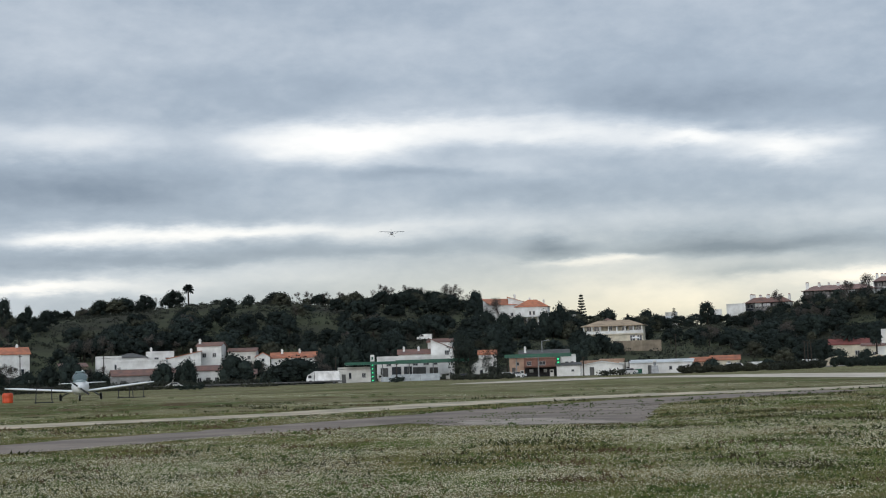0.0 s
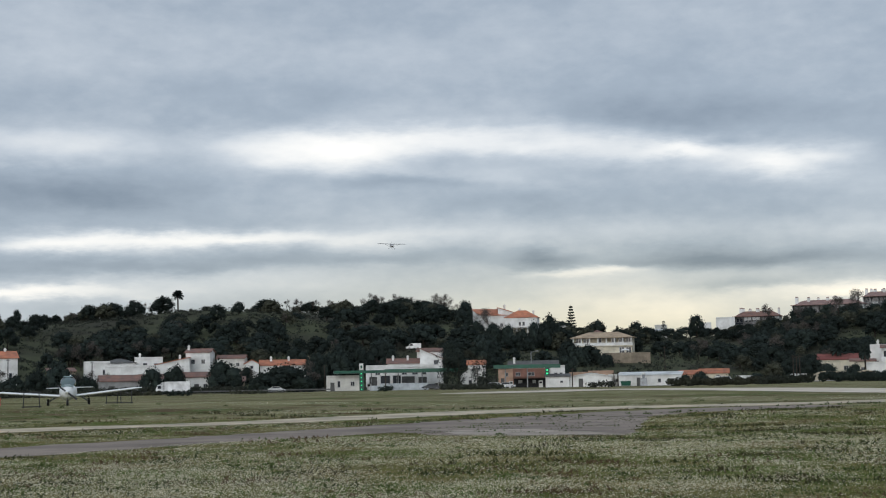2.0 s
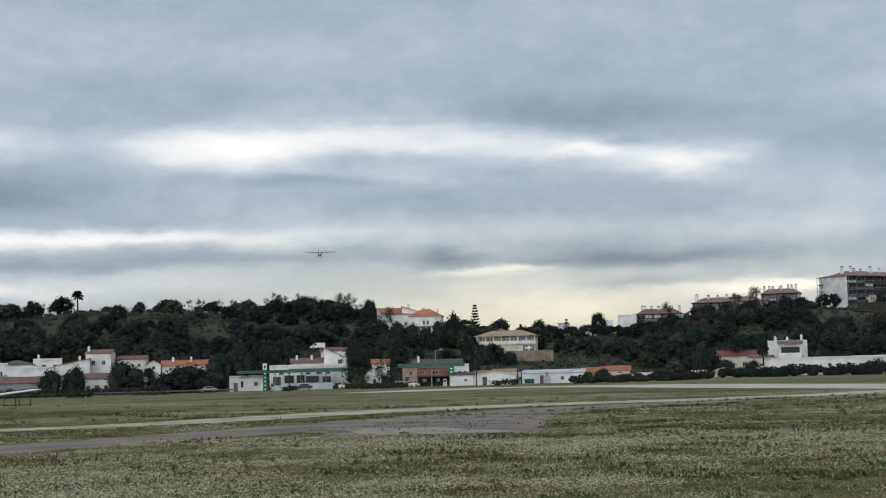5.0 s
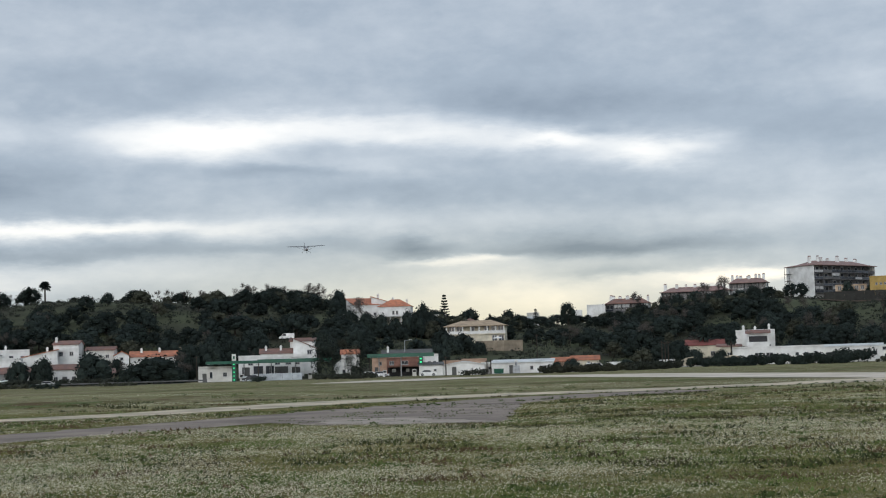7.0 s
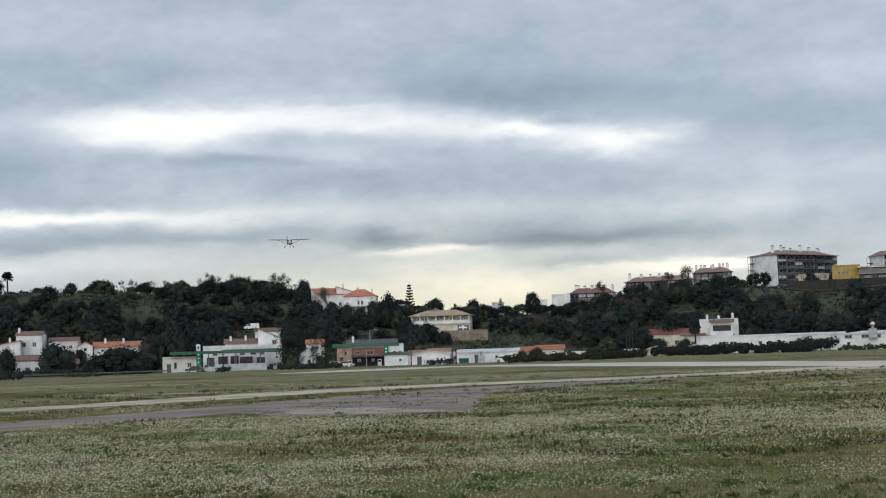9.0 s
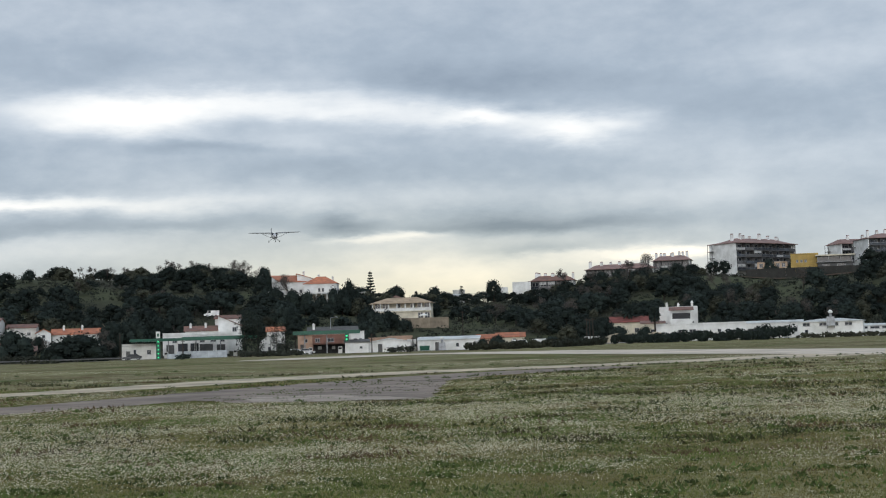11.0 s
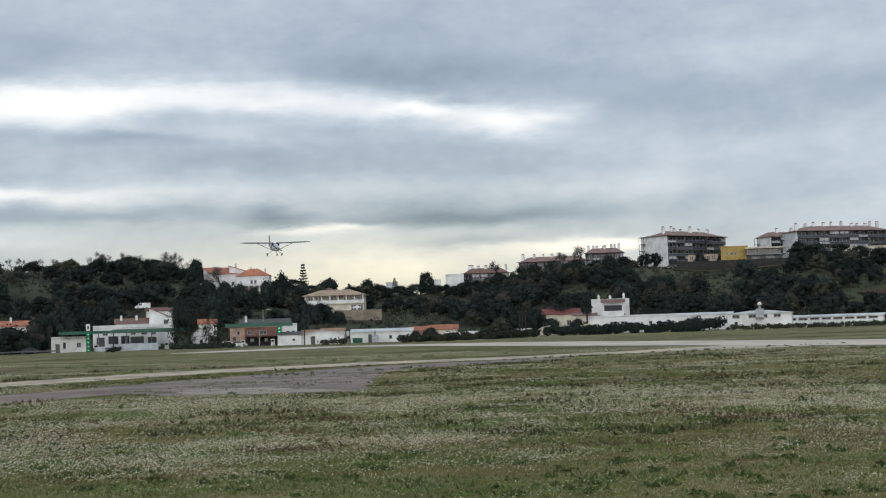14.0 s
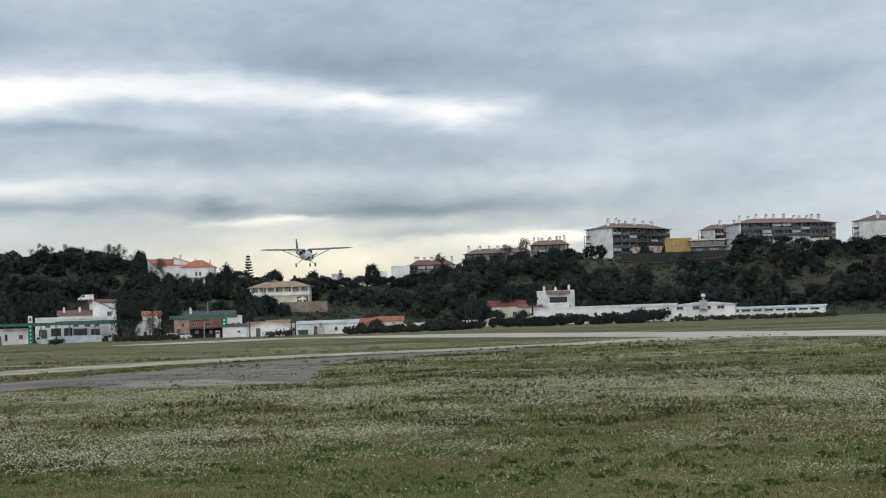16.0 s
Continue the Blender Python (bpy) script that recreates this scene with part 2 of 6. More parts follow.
# ---- mesh tools ----
class Shape:
    """Collects faces for one mesh."""

    def __init__(self):
        self.v, self.f = [], []

    def add(self, verts, faces):
        n = len(self.v)
        self.v += [tuple(p) for p in verts]
        self.f += [tuple(n + i for i in f) for f in faces]
        return self

    def box(self, x0, x1, y0, y1, z0, z1, top=None):
        """top: how far the upper face is drawn in, per side."""
        i = top or 0.0
        return self.add([(x0, y0, z0), (x1, y0, z0), (x1, y1, z0), (x0, y1, z0), (x0 + i, y0 + i, z1), (x1 - i, y0 + i, z1), (x1 - i, y1 - i, z1), (x0 + i, y1 - i, z1)],
                        [(3, 2, 1, 0), (4, 5, 6, 7), (0, 1, 5, 4), (1, 2, 6, 5), (2, 3, 7, 6), (3, 0, 4, 7)])

    def tube(self, p, q, r0, r1=None, n=8):
        p, q = Vector(p), Vector(q)
        r1 = r0 if r1 is None else r1
        a = (q - p).normalized()
        s = a.orthogonal().normalized()
        c = a.cross(s)
        ring = [s * math.cos(k * math.tau / n) + c * math.sin(k * math.tau / n) for k in range(n)]
        return self.add([p + o * r0 for o in ring] + [q + o * r1 for o in ring],
                        [(k, (k + 1) % n, n + (k + 1) % n, n + k) for k in range(n)] + [tuple(range(n - 1, -1, -1)), tuple(range(n, 2 * n))])

    def rings(self, rings, cap=True):
        """A skin over rings of equal count."""
        n = len(rings[0])
        faces = [(k * n + i, k * n + (i + 1) % n, (k + 1) * n + (i + 1) % n, (k + 1) * n + i) for k in range(len(rings) - 1) for i in range(n)]
        if cap:
            faces += [tuple(range(n - 1, -1, -1)), tuple(range((len(rings) - 1) * n, len(rings) * n))]
        return self.add([p for r in rings for p in r], faces)

    def prism(self, outline, y0, y1):
        """An outline in x and z, drawn from y0 to y1."""
        n = len(outline)
        return self.add([(x, y0, z) for x, z in outline] + [(x, y1, z) for x, z in outline],
                        [(k, (k + 1) % n, n + (k + 1) % n, n + k) for k in range(n)] + [tuple(range(n - 1, -1, -1)), tuple(range(n, 2 * n))])

    def mesh(self, name, material, smooth=False):
        me = bpy.data.meshes.new(name)
        me.from_pydata(self.v, [], self.f)
        me.materials.append(material)
        if smooth:
            me.shade_smooth()
        bm = bmesh.new()
        bm.from_mesh(me)
        bmesh.ops.recalc_face_normals(bm, faces=bm.faces)
        bm.to_mesh(me)
        bm.free()
        return me


def part(name, shape, material, parent=None, label="", at=None, smooth=False):
    ob = new(name, shape.mesh(name, material, smooth) if isinstance(shape, Shape) else shape)
    if parent is not None:
        ob.parent = parent
    if at is not None:
        ob.matrix_basis = at
    return tagged(ob, label)


def big_mesh(name, verts, faces, material):
    """A mesh from numpy arrays of triangles or quads."""
    me = bpy.data.meshes.new(name)
    n, k = faces.shape
    me.vertices.add(len(verts))
    me.vertices.foreach_set("co", np.ascontiguousarray(verts, np.float32).ravel())
    me.loops.add(n * k)
    me.loops.foreach_set("vertex_index", np.ascontiguousarray(faces, np.int32).ravel())
    me.polygons.add(n)
    me.polygons.foreach_set("loop_start", np.arange(0, n * k, k, dtype=np.int32))
    me.update(calc_edges=True)
    me.materials.append(material)
    return me


def smooth01(a, b, x):
    s = np.clip((x - a) / (b - a), 0, 1)
    return s * s * (3 - 2 * s)


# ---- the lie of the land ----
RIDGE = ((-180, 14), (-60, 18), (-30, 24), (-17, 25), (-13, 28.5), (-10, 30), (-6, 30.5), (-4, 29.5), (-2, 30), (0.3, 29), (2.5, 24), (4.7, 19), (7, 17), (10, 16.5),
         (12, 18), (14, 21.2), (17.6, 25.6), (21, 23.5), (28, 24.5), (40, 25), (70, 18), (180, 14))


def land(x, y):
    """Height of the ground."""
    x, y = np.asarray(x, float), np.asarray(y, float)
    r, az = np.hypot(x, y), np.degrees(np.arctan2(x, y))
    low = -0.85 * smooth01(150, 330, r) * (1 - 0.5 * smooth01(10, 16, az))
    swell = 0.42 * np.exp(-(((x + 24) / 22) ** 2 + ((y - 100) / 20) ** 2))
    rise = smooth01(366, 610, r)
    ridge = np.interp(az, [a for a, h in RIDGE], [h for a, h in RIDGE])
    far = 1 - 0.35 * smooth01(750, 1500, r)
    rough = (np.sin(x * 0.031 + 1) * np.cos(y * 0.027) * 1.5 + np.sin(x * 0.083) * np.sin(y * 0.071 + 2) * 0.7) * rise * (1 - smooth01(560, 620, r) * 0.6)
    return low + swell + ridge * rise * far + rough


def spot(az, d):
    """x, y and ground height at a bearing in degrees and a distance from the field's edge."""
    x, y = d * math.sin(radians(az)), d * math.cos(radians(az))
    return x, y, float(land(x, y))


def put(name, az, d, yaw=0.0, z=None, label="", category="", group=""):
    """An empty at a spot whose y axis points away from the field."""
    x, y, g = spot(az, d)
    ob = new(name)
    ob.matrix_basis = pose(x, y, g if z is None else z, 0, 0, yaw - az)
    return tagged(ob, label, category, group)


# ---- ground ----
def field_material():
    m = bpy.data.materials.new("flowering_field")
    m.use_nodes = True
    t = m.node_tree
    b = t.nodes["Principled BSDF"]
    b.inputs["Roughness"].default_value = 0.95
    b.inputs["Specular IOR Level"].default_value = 0.1
    co = t.nodes.new("ShaderNodeTexCoord").outputs["Object"]

    def noise_at(scale, detail, rough):
        n = node(t, "ShaderNodeTexNoise", Scale=scale, Detail=detail, Roughness=rough)
        t.links.new(co, n.inputs["Vector"])
        return n.outputs["Fac"]

    broad, mid, fine, speck = noise_at(0.055, 5, 0.62), noise_at(0.42, 6, 0.68), noise_at(2.6, 5, 0.7), noise_at(11.0, 3, 0.6)
    soil = ramp(t, mid, [(0.38, (0.110, 0.068, 0.038)), (0.46, (0.108, 0.092, 0.036)), (0.52, (0.092, 0.112, 0.031)), (0.60, (0.058, 0.092, 0.021))])
    dry = ramp(t, fine, [(0.36, (0.068, 0.060, 0.032)), (0.64, (0.26, 0.215, 0.10))])
    one = t.nodes.new("ShaderNodeMix")
    one.data_type = "RGBA"
    t.links.new(ramp(t, maths(t, "MULTIPLY_ADD", mid, 0.35, maths(t, "MULTIPLY", broad, 0.65)), [(0.44, (0.0,) * 3), (0.56, (0.85,) * 3)]), one.inputs[0])
    t.links.new(soil, one.inputs[6])
    t.links.new(dry, one.inputs[7])
    # long bands of paler, drier growth across the field
    lay = t.nodes.new("ShaderNodeMapping")
    lay.inputs["Scale"].default_value = (0.022, 0.10, 1.0)
    t.links.new(co, lay.inputs["Vector"])
    bands = node(t, "ShaderNodeTexNoise", Scale=1.0, Detail=6, Roughness=0.7)
    t.links.new(lay.outputs[0], bands.inputs["Vector"])
    pale = t.nodes.new("ShaderNodeMix")
    pale.data_type = "RGBA"
    t.links.new(ramp(t, bands.outputs["Fac"], [(0.45, (0.0,) * 3), (0.60, (0.62,) * 3)]), pale.inputs[0])
    t.links.new(one.outputs[2], pale.inputs[6])
    pale.inputs[7].default_value = (0.235, 0.235, 0.11, 1)
    # white flowers, thick in drifts and thin between them
    drift = maths(t, "MULTIPLY_ADD", broad, 0.8, maths(t, "MULTIPLY", mid, 0.85))
    bloom = maths(t, "MULTIPLY", ramp(t, drift, [(0.76, (0,) * 3), (0.90, (1,) * 3)]), ramp(t, speck, [(0.44, (0,) * 3), (0.62, (0.42,) * 3)]))
    two = t.nodes.new("ShaderNodeMix")
    two.data_type = "RGBA"
    t.links.new(bloom, two.inputs[0])
    t.links.new(pale.outputs[2], two.inputs[6])
    two.inputs[7].default_value = (0.58, 0.53, 0.37, 1)
    t.links.new(two.outputs[2], b.inputs["Base Color"])
    bump = node(t, "ShaderNodeBump", Strength=0.9, Distance=0.25)
    t.links.new(maths(t, "ADD", fine, maths(t, "MULTIPLY", mid, 1.5)), bump.inputs["Height"])
    t.links.new(bump.outputs[0], b.inputs["Normal"])
    return m


FIELD = field_material()
HILL = paint("hillside_grass", (0.058, 0.066, 0.036), 0.95, 0.4, 0.03, 0.5, 0.6, other=(0.034, 0.034, 0.024), shine=0.1)


def build_ground():
    azs = np.concatenate([np.arange(-180, -40, 5), np.arange(-40, 45, 0.5), np.arange(45, 180, 5)])
    rs = np.concatenate([[0.5], np.arange(5, 160, 5), np.arange(160, 360, 8), np.arange(360, 720, 7), np.arange(720, 1600, 60), [1900, 2400, 3200, 4600]])
    a, r = np.meshgrid(np.radians(azs), rs)
    x, y = r * np.sin(a), r * np.cos(a)
    verts = np.stack([x, y, land(x, y)], -1).reshape(-1, 3)
    n, k = len(azs), len(rs)
    i, j = np.meshgrid(np.arange(k - 1), np.arange(n), indexing="ij")
    j2 = (j + 1) % n
    faces = np.stack([i * n + j, (i + 1) * n + j, (i + 1) * n + j2, i * n + j2], -1).reshape(-1, 4)[:, ::-1]
    verts = np.concatenate([verts, [[0, 0, 0]]])
    me = big_mesh("ground", verts, faces, FIELD)
    me.materials.append(HILL)
    ring = np.repeat(rs[:-1], n)
    me.polygons.foreach_set("material_index", (ring > 372).astype(np.int32))
    me.shade_smooth()
    hub = np.stack([np.full(n, n * k), np.arange(n), (np.arange(n) + 1) % n], -1)
    ob = tagged(new("ground", me), "flowering grass airfield rising to scrub covered hills", "ground", kind="structure")
    tagged(new("ground_centre", big_mesh("ground_centre", verts, hub[:, ::-1], FIELD)), "grass underfoot", "ground", kind="structure")
    return ob


PAVED = []


def strip(name, line, material, label, category, lift=0.02, step=4.0, edge=0.5):
    """A band over the ground: rows of x, y and half width; its edges are frayed."""
    rng = np.random.default_rng(len(name) + len(line))
    PAVED.append(line)
    line = np.array(line, float)
    run = np.concatenate([[0], np.cumsum(np.hypot(*np.diff(line[:, :2], axis=0).T))])
    s = np.linspace(0, run[-1], max(2, int(run[-1] / step * 4)))
    x, y, w = (np.interp(s, run, line[:, k]) for k in range(3))
    d = np.stack([np.gradient(x), np.gradient(y)], -1)
    d /= np.linalg.norm(d, axis=1)[:, None]
    cols = []
    for side in (-1, -0.5, 0, 0.5, 1):
        o = w * side + (rng.normal(0, edge, len(s)) * 0.35 if abs(side) == 1 else 0)
        px, py = x - d[:, 1] * o, y + d[:, 0] * o
        cols.append(np.stack([px, py, land(px, py) + lift], -1))
    verts = np.stack(cols, 1).reshape(-1, 3)
    n = len(s)
    i, j = np.meshgrid(np.arange(n - 1), np.arange(4), indexing="ij")
    faces = np.stack([i * 5 + j, i * 5 + j + 1, (i + 1) * 5 + j + 1, (i + 1) * 5 + j], -1).reshape(-1, 4)[:, ::-1]
    return tagged(new(name, big_mesh(name, verts, faces, material)), label, category, kind="structure")


build_ground()
strip("runway", [(20, 246, 6), (26, 205, 7), (34, 160, 7), (41, 112, 6.5), (47, 78, 6.5), (62, -20, 6.5), (70, -70, 6.5)], RUNWAY, "bleached pale concrete runway across the grass", "runway", 0.03)
strip("gravel_track", [(-60, 40, 3.5), (-34, 48, 3.2), (-18, 56, 2.6), (-11.8, 59.4, 2.0), (-6.7, 62.5, 2.2), (-0.4, 70.5, 2.6), (6, 75.5, 2.8), (11, 78.3, 2.7), (15.5, 79, 2.8), (22.7, 81.6, 2.4), (28.6, 84.4, 3.0), (34, 87, 4.5), (40, 90, 6)],
      PALE, "worn pale gravel taxi track", "track", 0.025)
strip("asphalt_taxiway", [(-40, 14, 3.2), (-22, 31, 2.6), (-11.4, 37.6, 2.4), (-8.5, 42.4, 2.2), (-5, 46.3, 2.3), (-1, 51.6, 2.9), (3.6, 58.5, 3.2), (9.2, 67.0, 2.6), (14, 70.8, 2.6), (20, 75.4, 2.0)], TAR, "old cracked grey asphalt taxiway", "taxiway", 0.02)


def slab(name, outline, material, label, category, lift, seed):
    """A frayed patch of paving over the ground."""
    rng = np.random.default_rng(seed)
    pts = []
    for (x0, y0), (x1, y1) in zip(outline, outline[1:] + outline[:1]):
        n = max(2, int(math.hypot(x1 - x0, y1 - y0) / 0.5))
        for k in range(n):
            s = k / n
            x, y = x0 + (x1 - x0) * s + rng.normal(0, 0.09), y0 + (y1 - y0) * s + rng.normal(0, 0.16)
            pts.append((x, y, float(land(x, y)) + lift))
    cx, cy = sum(p[0] for p in pts) / len(pts), sum(p[1] for p in pts) / len(pts)
    n = len(pts)
    faces = np.array([(k, (k + 1) % n, n) for k in range(n)])
    for k in range(n):
        SLABS.append((pts[k], pts[(k + 1) % n], (cx, cy)))
    return tagged(new(name, big_mesh(name, np.array(pts + [(cx, cy, float(land(cx, cy)) + lift)]), faces, material)), label, category, kind="structure")


SLABS = []
slab("asphalt_apron", [(-2.2, 48.6), (-1.2, 47.2), (0.1, 44.3), (2.7, 42.8), (5.5, 41.8), (6.6, 48.0), (7.9, 55.5), (9.4, 64.5), (5.5, 61.5), (1.5, 55.5)], TAR, "grey asphalt apron with weeds in its cracks", "apron", 0.024, 4)
slab("apron_patch", [(0.2, 47.6), (1.6, 48.2), (3.0, 48.0), (4.2, 45.6), (5.5, 42.6), (5.4, 42.0), (2.7, 43.0), (0.3, 44.5)], PATCH, "lighter patched strip of asphalt", "apron", 0.034, 5)
strip("concrete_pad", [(4, 166, 4.5), (8, 173, 8), (12.5, 184, 9), (17, 205, 7)], RUNWAY, "pale concrete pad at the runway's end", "pad", 0.025)
strip("road", [(-160, 328, 3.6), (-110, 343, 3.6), (-66, 350, 3.6), (-30, 354, 3.6), (10, 354, 3.6), (60, 350, 3.6), (100, 346, 3.6), (160, 332, 3.6)], ROAD, "dark asphalt road along the field", "road", 0.03)


# ---- field plants ----
def paved(x, y):
    """Where the tracks and tarmac keep the grass away."""
    bare = np.zeros(len(x), bool)
    for line in PAVED:
        for (x0, y0, w0), (x1, y1, w1) in zip(line, line[1:]):
            dx, dy = x1 - x0, y1 - y0
            s = np.clip(((x - x0) * dx + (y - y0) * dy) / (dx * dx + dy * dy), 0, 1)
            bare |= np.hypot(x - x0 - s * dx, y - y0 - s * dy) < (w0 + (w1 - w0) * s) * 0.97
    for (ax, ay, _), (bx, by, _), (cx, cy) in SLABS:
        d1 = (x - bx) * (ay - by) - (ax - bx) * (y - by)
        d2 = (x - cx) * (by - cy) - (bx - cx) * (y - cy)
        d3 = (x - ax) * (cy - ay) - (cx - ax) * (y - ay)
        bare |= ((d1 >= 0) & (d2 >= 0) & (d3 >= 0)) | ((d1 <= 0) & (d2 <= 0) & (d3 <= 0))
    return bare


def patchy(x, y, size, seed):
    """Smooth uneven patches of a size in metres, from 0 to 1."""
    grid = np.random.default_rng(seed).random((256, 256))
    u, v = x / size, y / size
    i, j = np.floor(u).astype(int), np.floor(v).astype(int)
    fu, fv = smooth01(0, 1, u - i), smooth01(0, 1, v - j)
    at = lambda a, b: grid[a % 256, b % 256]
    return (at(i, j) * (1 - fu) + at(i + 1, j) * fu) * (1 - fv) + (at(i, j + 1) * (1 - fu) + at(i + 1, j + 1) * fu) * fv


def blades(name, n, near, far, width, az0, az1, size, material, label, category, seed, upright=0.55, drift=0.0, lift=0.0, spread=1.0):
    """Blades or petals as bent triangles, thinning with distance."""
    rng = np.random.default_rng(seed)
    az = np.radians(rng.uniform(az0, az1, n))
    r = near * (far / near) ** (rng.random(n) ** spread)
    x, y = r * np.sin(az), r * np.cos(az)
    if drift:
        patch = 0.45 * patchy(x, y, 7.0, 1) + 0.35 * patchy(x, y, 2.3, 2) + 0.30 * patchy(x, y, 0.8, 3) + rng.normal(0, 0.14, n)
        patch = patch + 0.08 * np.exp(-((r - 34) / 11) ** 2) - 0.05 * np.exp(-((r - 12) / 7) ** 2) - 0.16 * smooth01(40, 75, r)
        keep = patch > drift
        x, y, r = x[keep], y[keep], r[keep]
    keep = ~paved(x, y)
    x, y, r = x[keep], y[keep], r[keep]
    n = len(x)
    h = size * rng.uniform(0.5, 1.3, n) * (r / near) ** 0.35
    turn = rng.uniform(0, math.tau, n)
    lean = rng.normal(0, upright, (n, 2)) * h[:, None]
    w = width * rng.uniform(0.7, 1.3, n) * (r / near) ** 0.5
    dx, dy = np.cos(turn) * w, np.sin(turn) * w
    z = land(x, y) + lift * rng.uniform(0.5, 1.2, n)
    a = np.stack([x - dx, y - dy, z - 0.01 * (lift == 0)], -1)
    b = np.stack([x + dx, y + dy, z - 0.01 * (lift == 0)], -1)
    c = np.stack([x + lean[:, 0], y + lean[:, 1], z + h], -1)
    verts = np.stack([a, b, c], 1).reshape(-1, 3)
    faces = np.arange(3 * n).reshape(-1, 3)
    return tagged(new(name, big_mesh(name, verts, faces, material)), label, category, kind="stuff")


blades("grass", 460000, 12.5, 70, 0.008, -22, 34, 0.021, BLADE, "short uneven green and straw coloured field grass", "grass", 5, 0.8)
blades("white_flowers", 560000, 13.5, 110, 0.0070, -22, 34, 0.011, PETAL, "countless small white flowers in the grass", "flowers", 6, 0.8, 0.64, 0.045, 0.85)


def tussocks(n, seed, near, far, size):
    """Thicker tufts of longer grass in loose drifts."""
    rng = np.random.default_rng(seed)
    az, r = np.radians(rng.uniform(-22, 34, n)), near * (far / near) ** rng.random(n)
    x, y = r * np.sin(az), r * np.cos(az)
    keep = (0.6 * patchy(x, y, 5.0, seed) + 0.4 * patchy(x, y, 1.6, seed + 1) + rng.normal(0, 0.12, n) > 0.52) & ~paved(x, y)
    x, y, r = x[keep], y[keep], r[keep]
    m = 26
    w = size * rng.uniform(0.6, 1.8, len(x)) * (r / 25) ** 0.3
    bx = np.repeat(x, m) + rng.normal(0, 1, len(x) * m) * np.repeat(w * 1.6, m)
    by = np.repeat(y, m) + rng.normal(0, 1, len(x) * m) * np.repeat(w, m)
    bw, bh = np.repeat(w, m) * 0.17, np.repeat(w, m) * rng.uniform(0.12, 0.40, len(bx))
    a = rng.uniform(0, math.tau, len(bx))
    z = land(bx, by)
    lean = rng.normal(0, 0.6, (len(bx), 2)) * bh[:, None]
    verts = np.stack([np.stack([bx - np.cos(a) * bw, by - np.sin(a) * bw, z - 0.01], -1), np.stack([bx + np.cos(a) * bw, by + np.sin(a) * bw, z - 0.01], -1), np.stack([bx + lean[:, 0], by + lean[:, 1], z + bh], -1)], 1)
    return verts.reshape(-1, 3)


for count, seed, size, material, label in ((6500, 21, 0.075, WEED, "dark green tufts of longer grass"), (7000, 22, 0.065, BLADE, "straw and olive tufts of dry grass"), (2600, 23, 0.08, DRY, "reddish brown tufts of dry weeds"), (420, 24, 0.14, WEED, "broad patches of fresh green weeds"), (1100, 25, 0.17, DULL, "low dark cushions of grass and weeds"), (420, 26, 0.165, DRY, "low brown cushions of dead grass")):
    v = tussocks(count, seed, 13.5 if size < 0.16 else 21, 46 if size == 0.14 else 82, size)
    tagged(new("tussock_grass", big_mesh("tussock_grass", v, np.arange(len(v)).reshape(-1, 3), material)), label, "grass", kind="stuff")


def leaf_cloud(n, centres, radii, size, rng, squash=0.8, hollow=0.55, facing=1.2):
    """Quads of leaves spread through balls round the centres; facing: how far they turn outward."""
    pick = rng.integers(0, len(centres), n)
    d = rng.normal(size=(n, 3))
    d /= np.linalg.norm(d, axis=1)[:, None]
    rad = np.asarray(radii)[pick] * (hollow + (1 - hollow) * rng.random(n) ** 0.5)
    p = np.asarray(centres)[pick] + d * rad[:, None] * np.array([1, 1, squash])
    out = d * facing + rng.normal(size=(n, 3)) * 0.6
    u = np.cross(out, rng.normal(size=(n, 3)))
    u /= np.linalg.norm(u, axis=1)[:, None]
    v = np.cross(out, u)
    v /= np.linalg.norm(v, axis=1)[:, None]
    s = size * rng.uniform(0.6, 1.4, n)[:, None]
    return np.stack([p - u * s, p + v * s * 0.65, p + u * s, p - v * s * 0.65], 1).reshape(-1, 3)


def leaf_core(centres, radii, rng, squash=0.8, share=0.8):
    """The dense inside of each clump of a crown: uneven closed lumps."""
    quads = []
    for c, r in zip(centres, radii):
        rows = [[(math.cos(a) * math.cos(b), math.sin(a) * math.cos(b), math.sin(b) * squash) for a in np.arange(7) * math.tau / 7] for b in (-1.45, -0.7, 0.0, 0.7, 1.45)]
        pts = np.asarray(c) + np.array(rows) * (r * share * rng.uniform(0.8, 1.12, (5, 7, 1)))
        for k in range(4):
            for m in range(7):
                quads.append([pts[k][m], pts[k][(m + 1) % 7], pts[k + 1][(m + 1) % 7], pts[k + 1][m]])
    return np.array(quads).reshape(-1, 3)


def leaf_mesh(name, verts, material):
    return big_mesh(name, verts, np.arange(len(verts)).reshape(-1, 4), material)


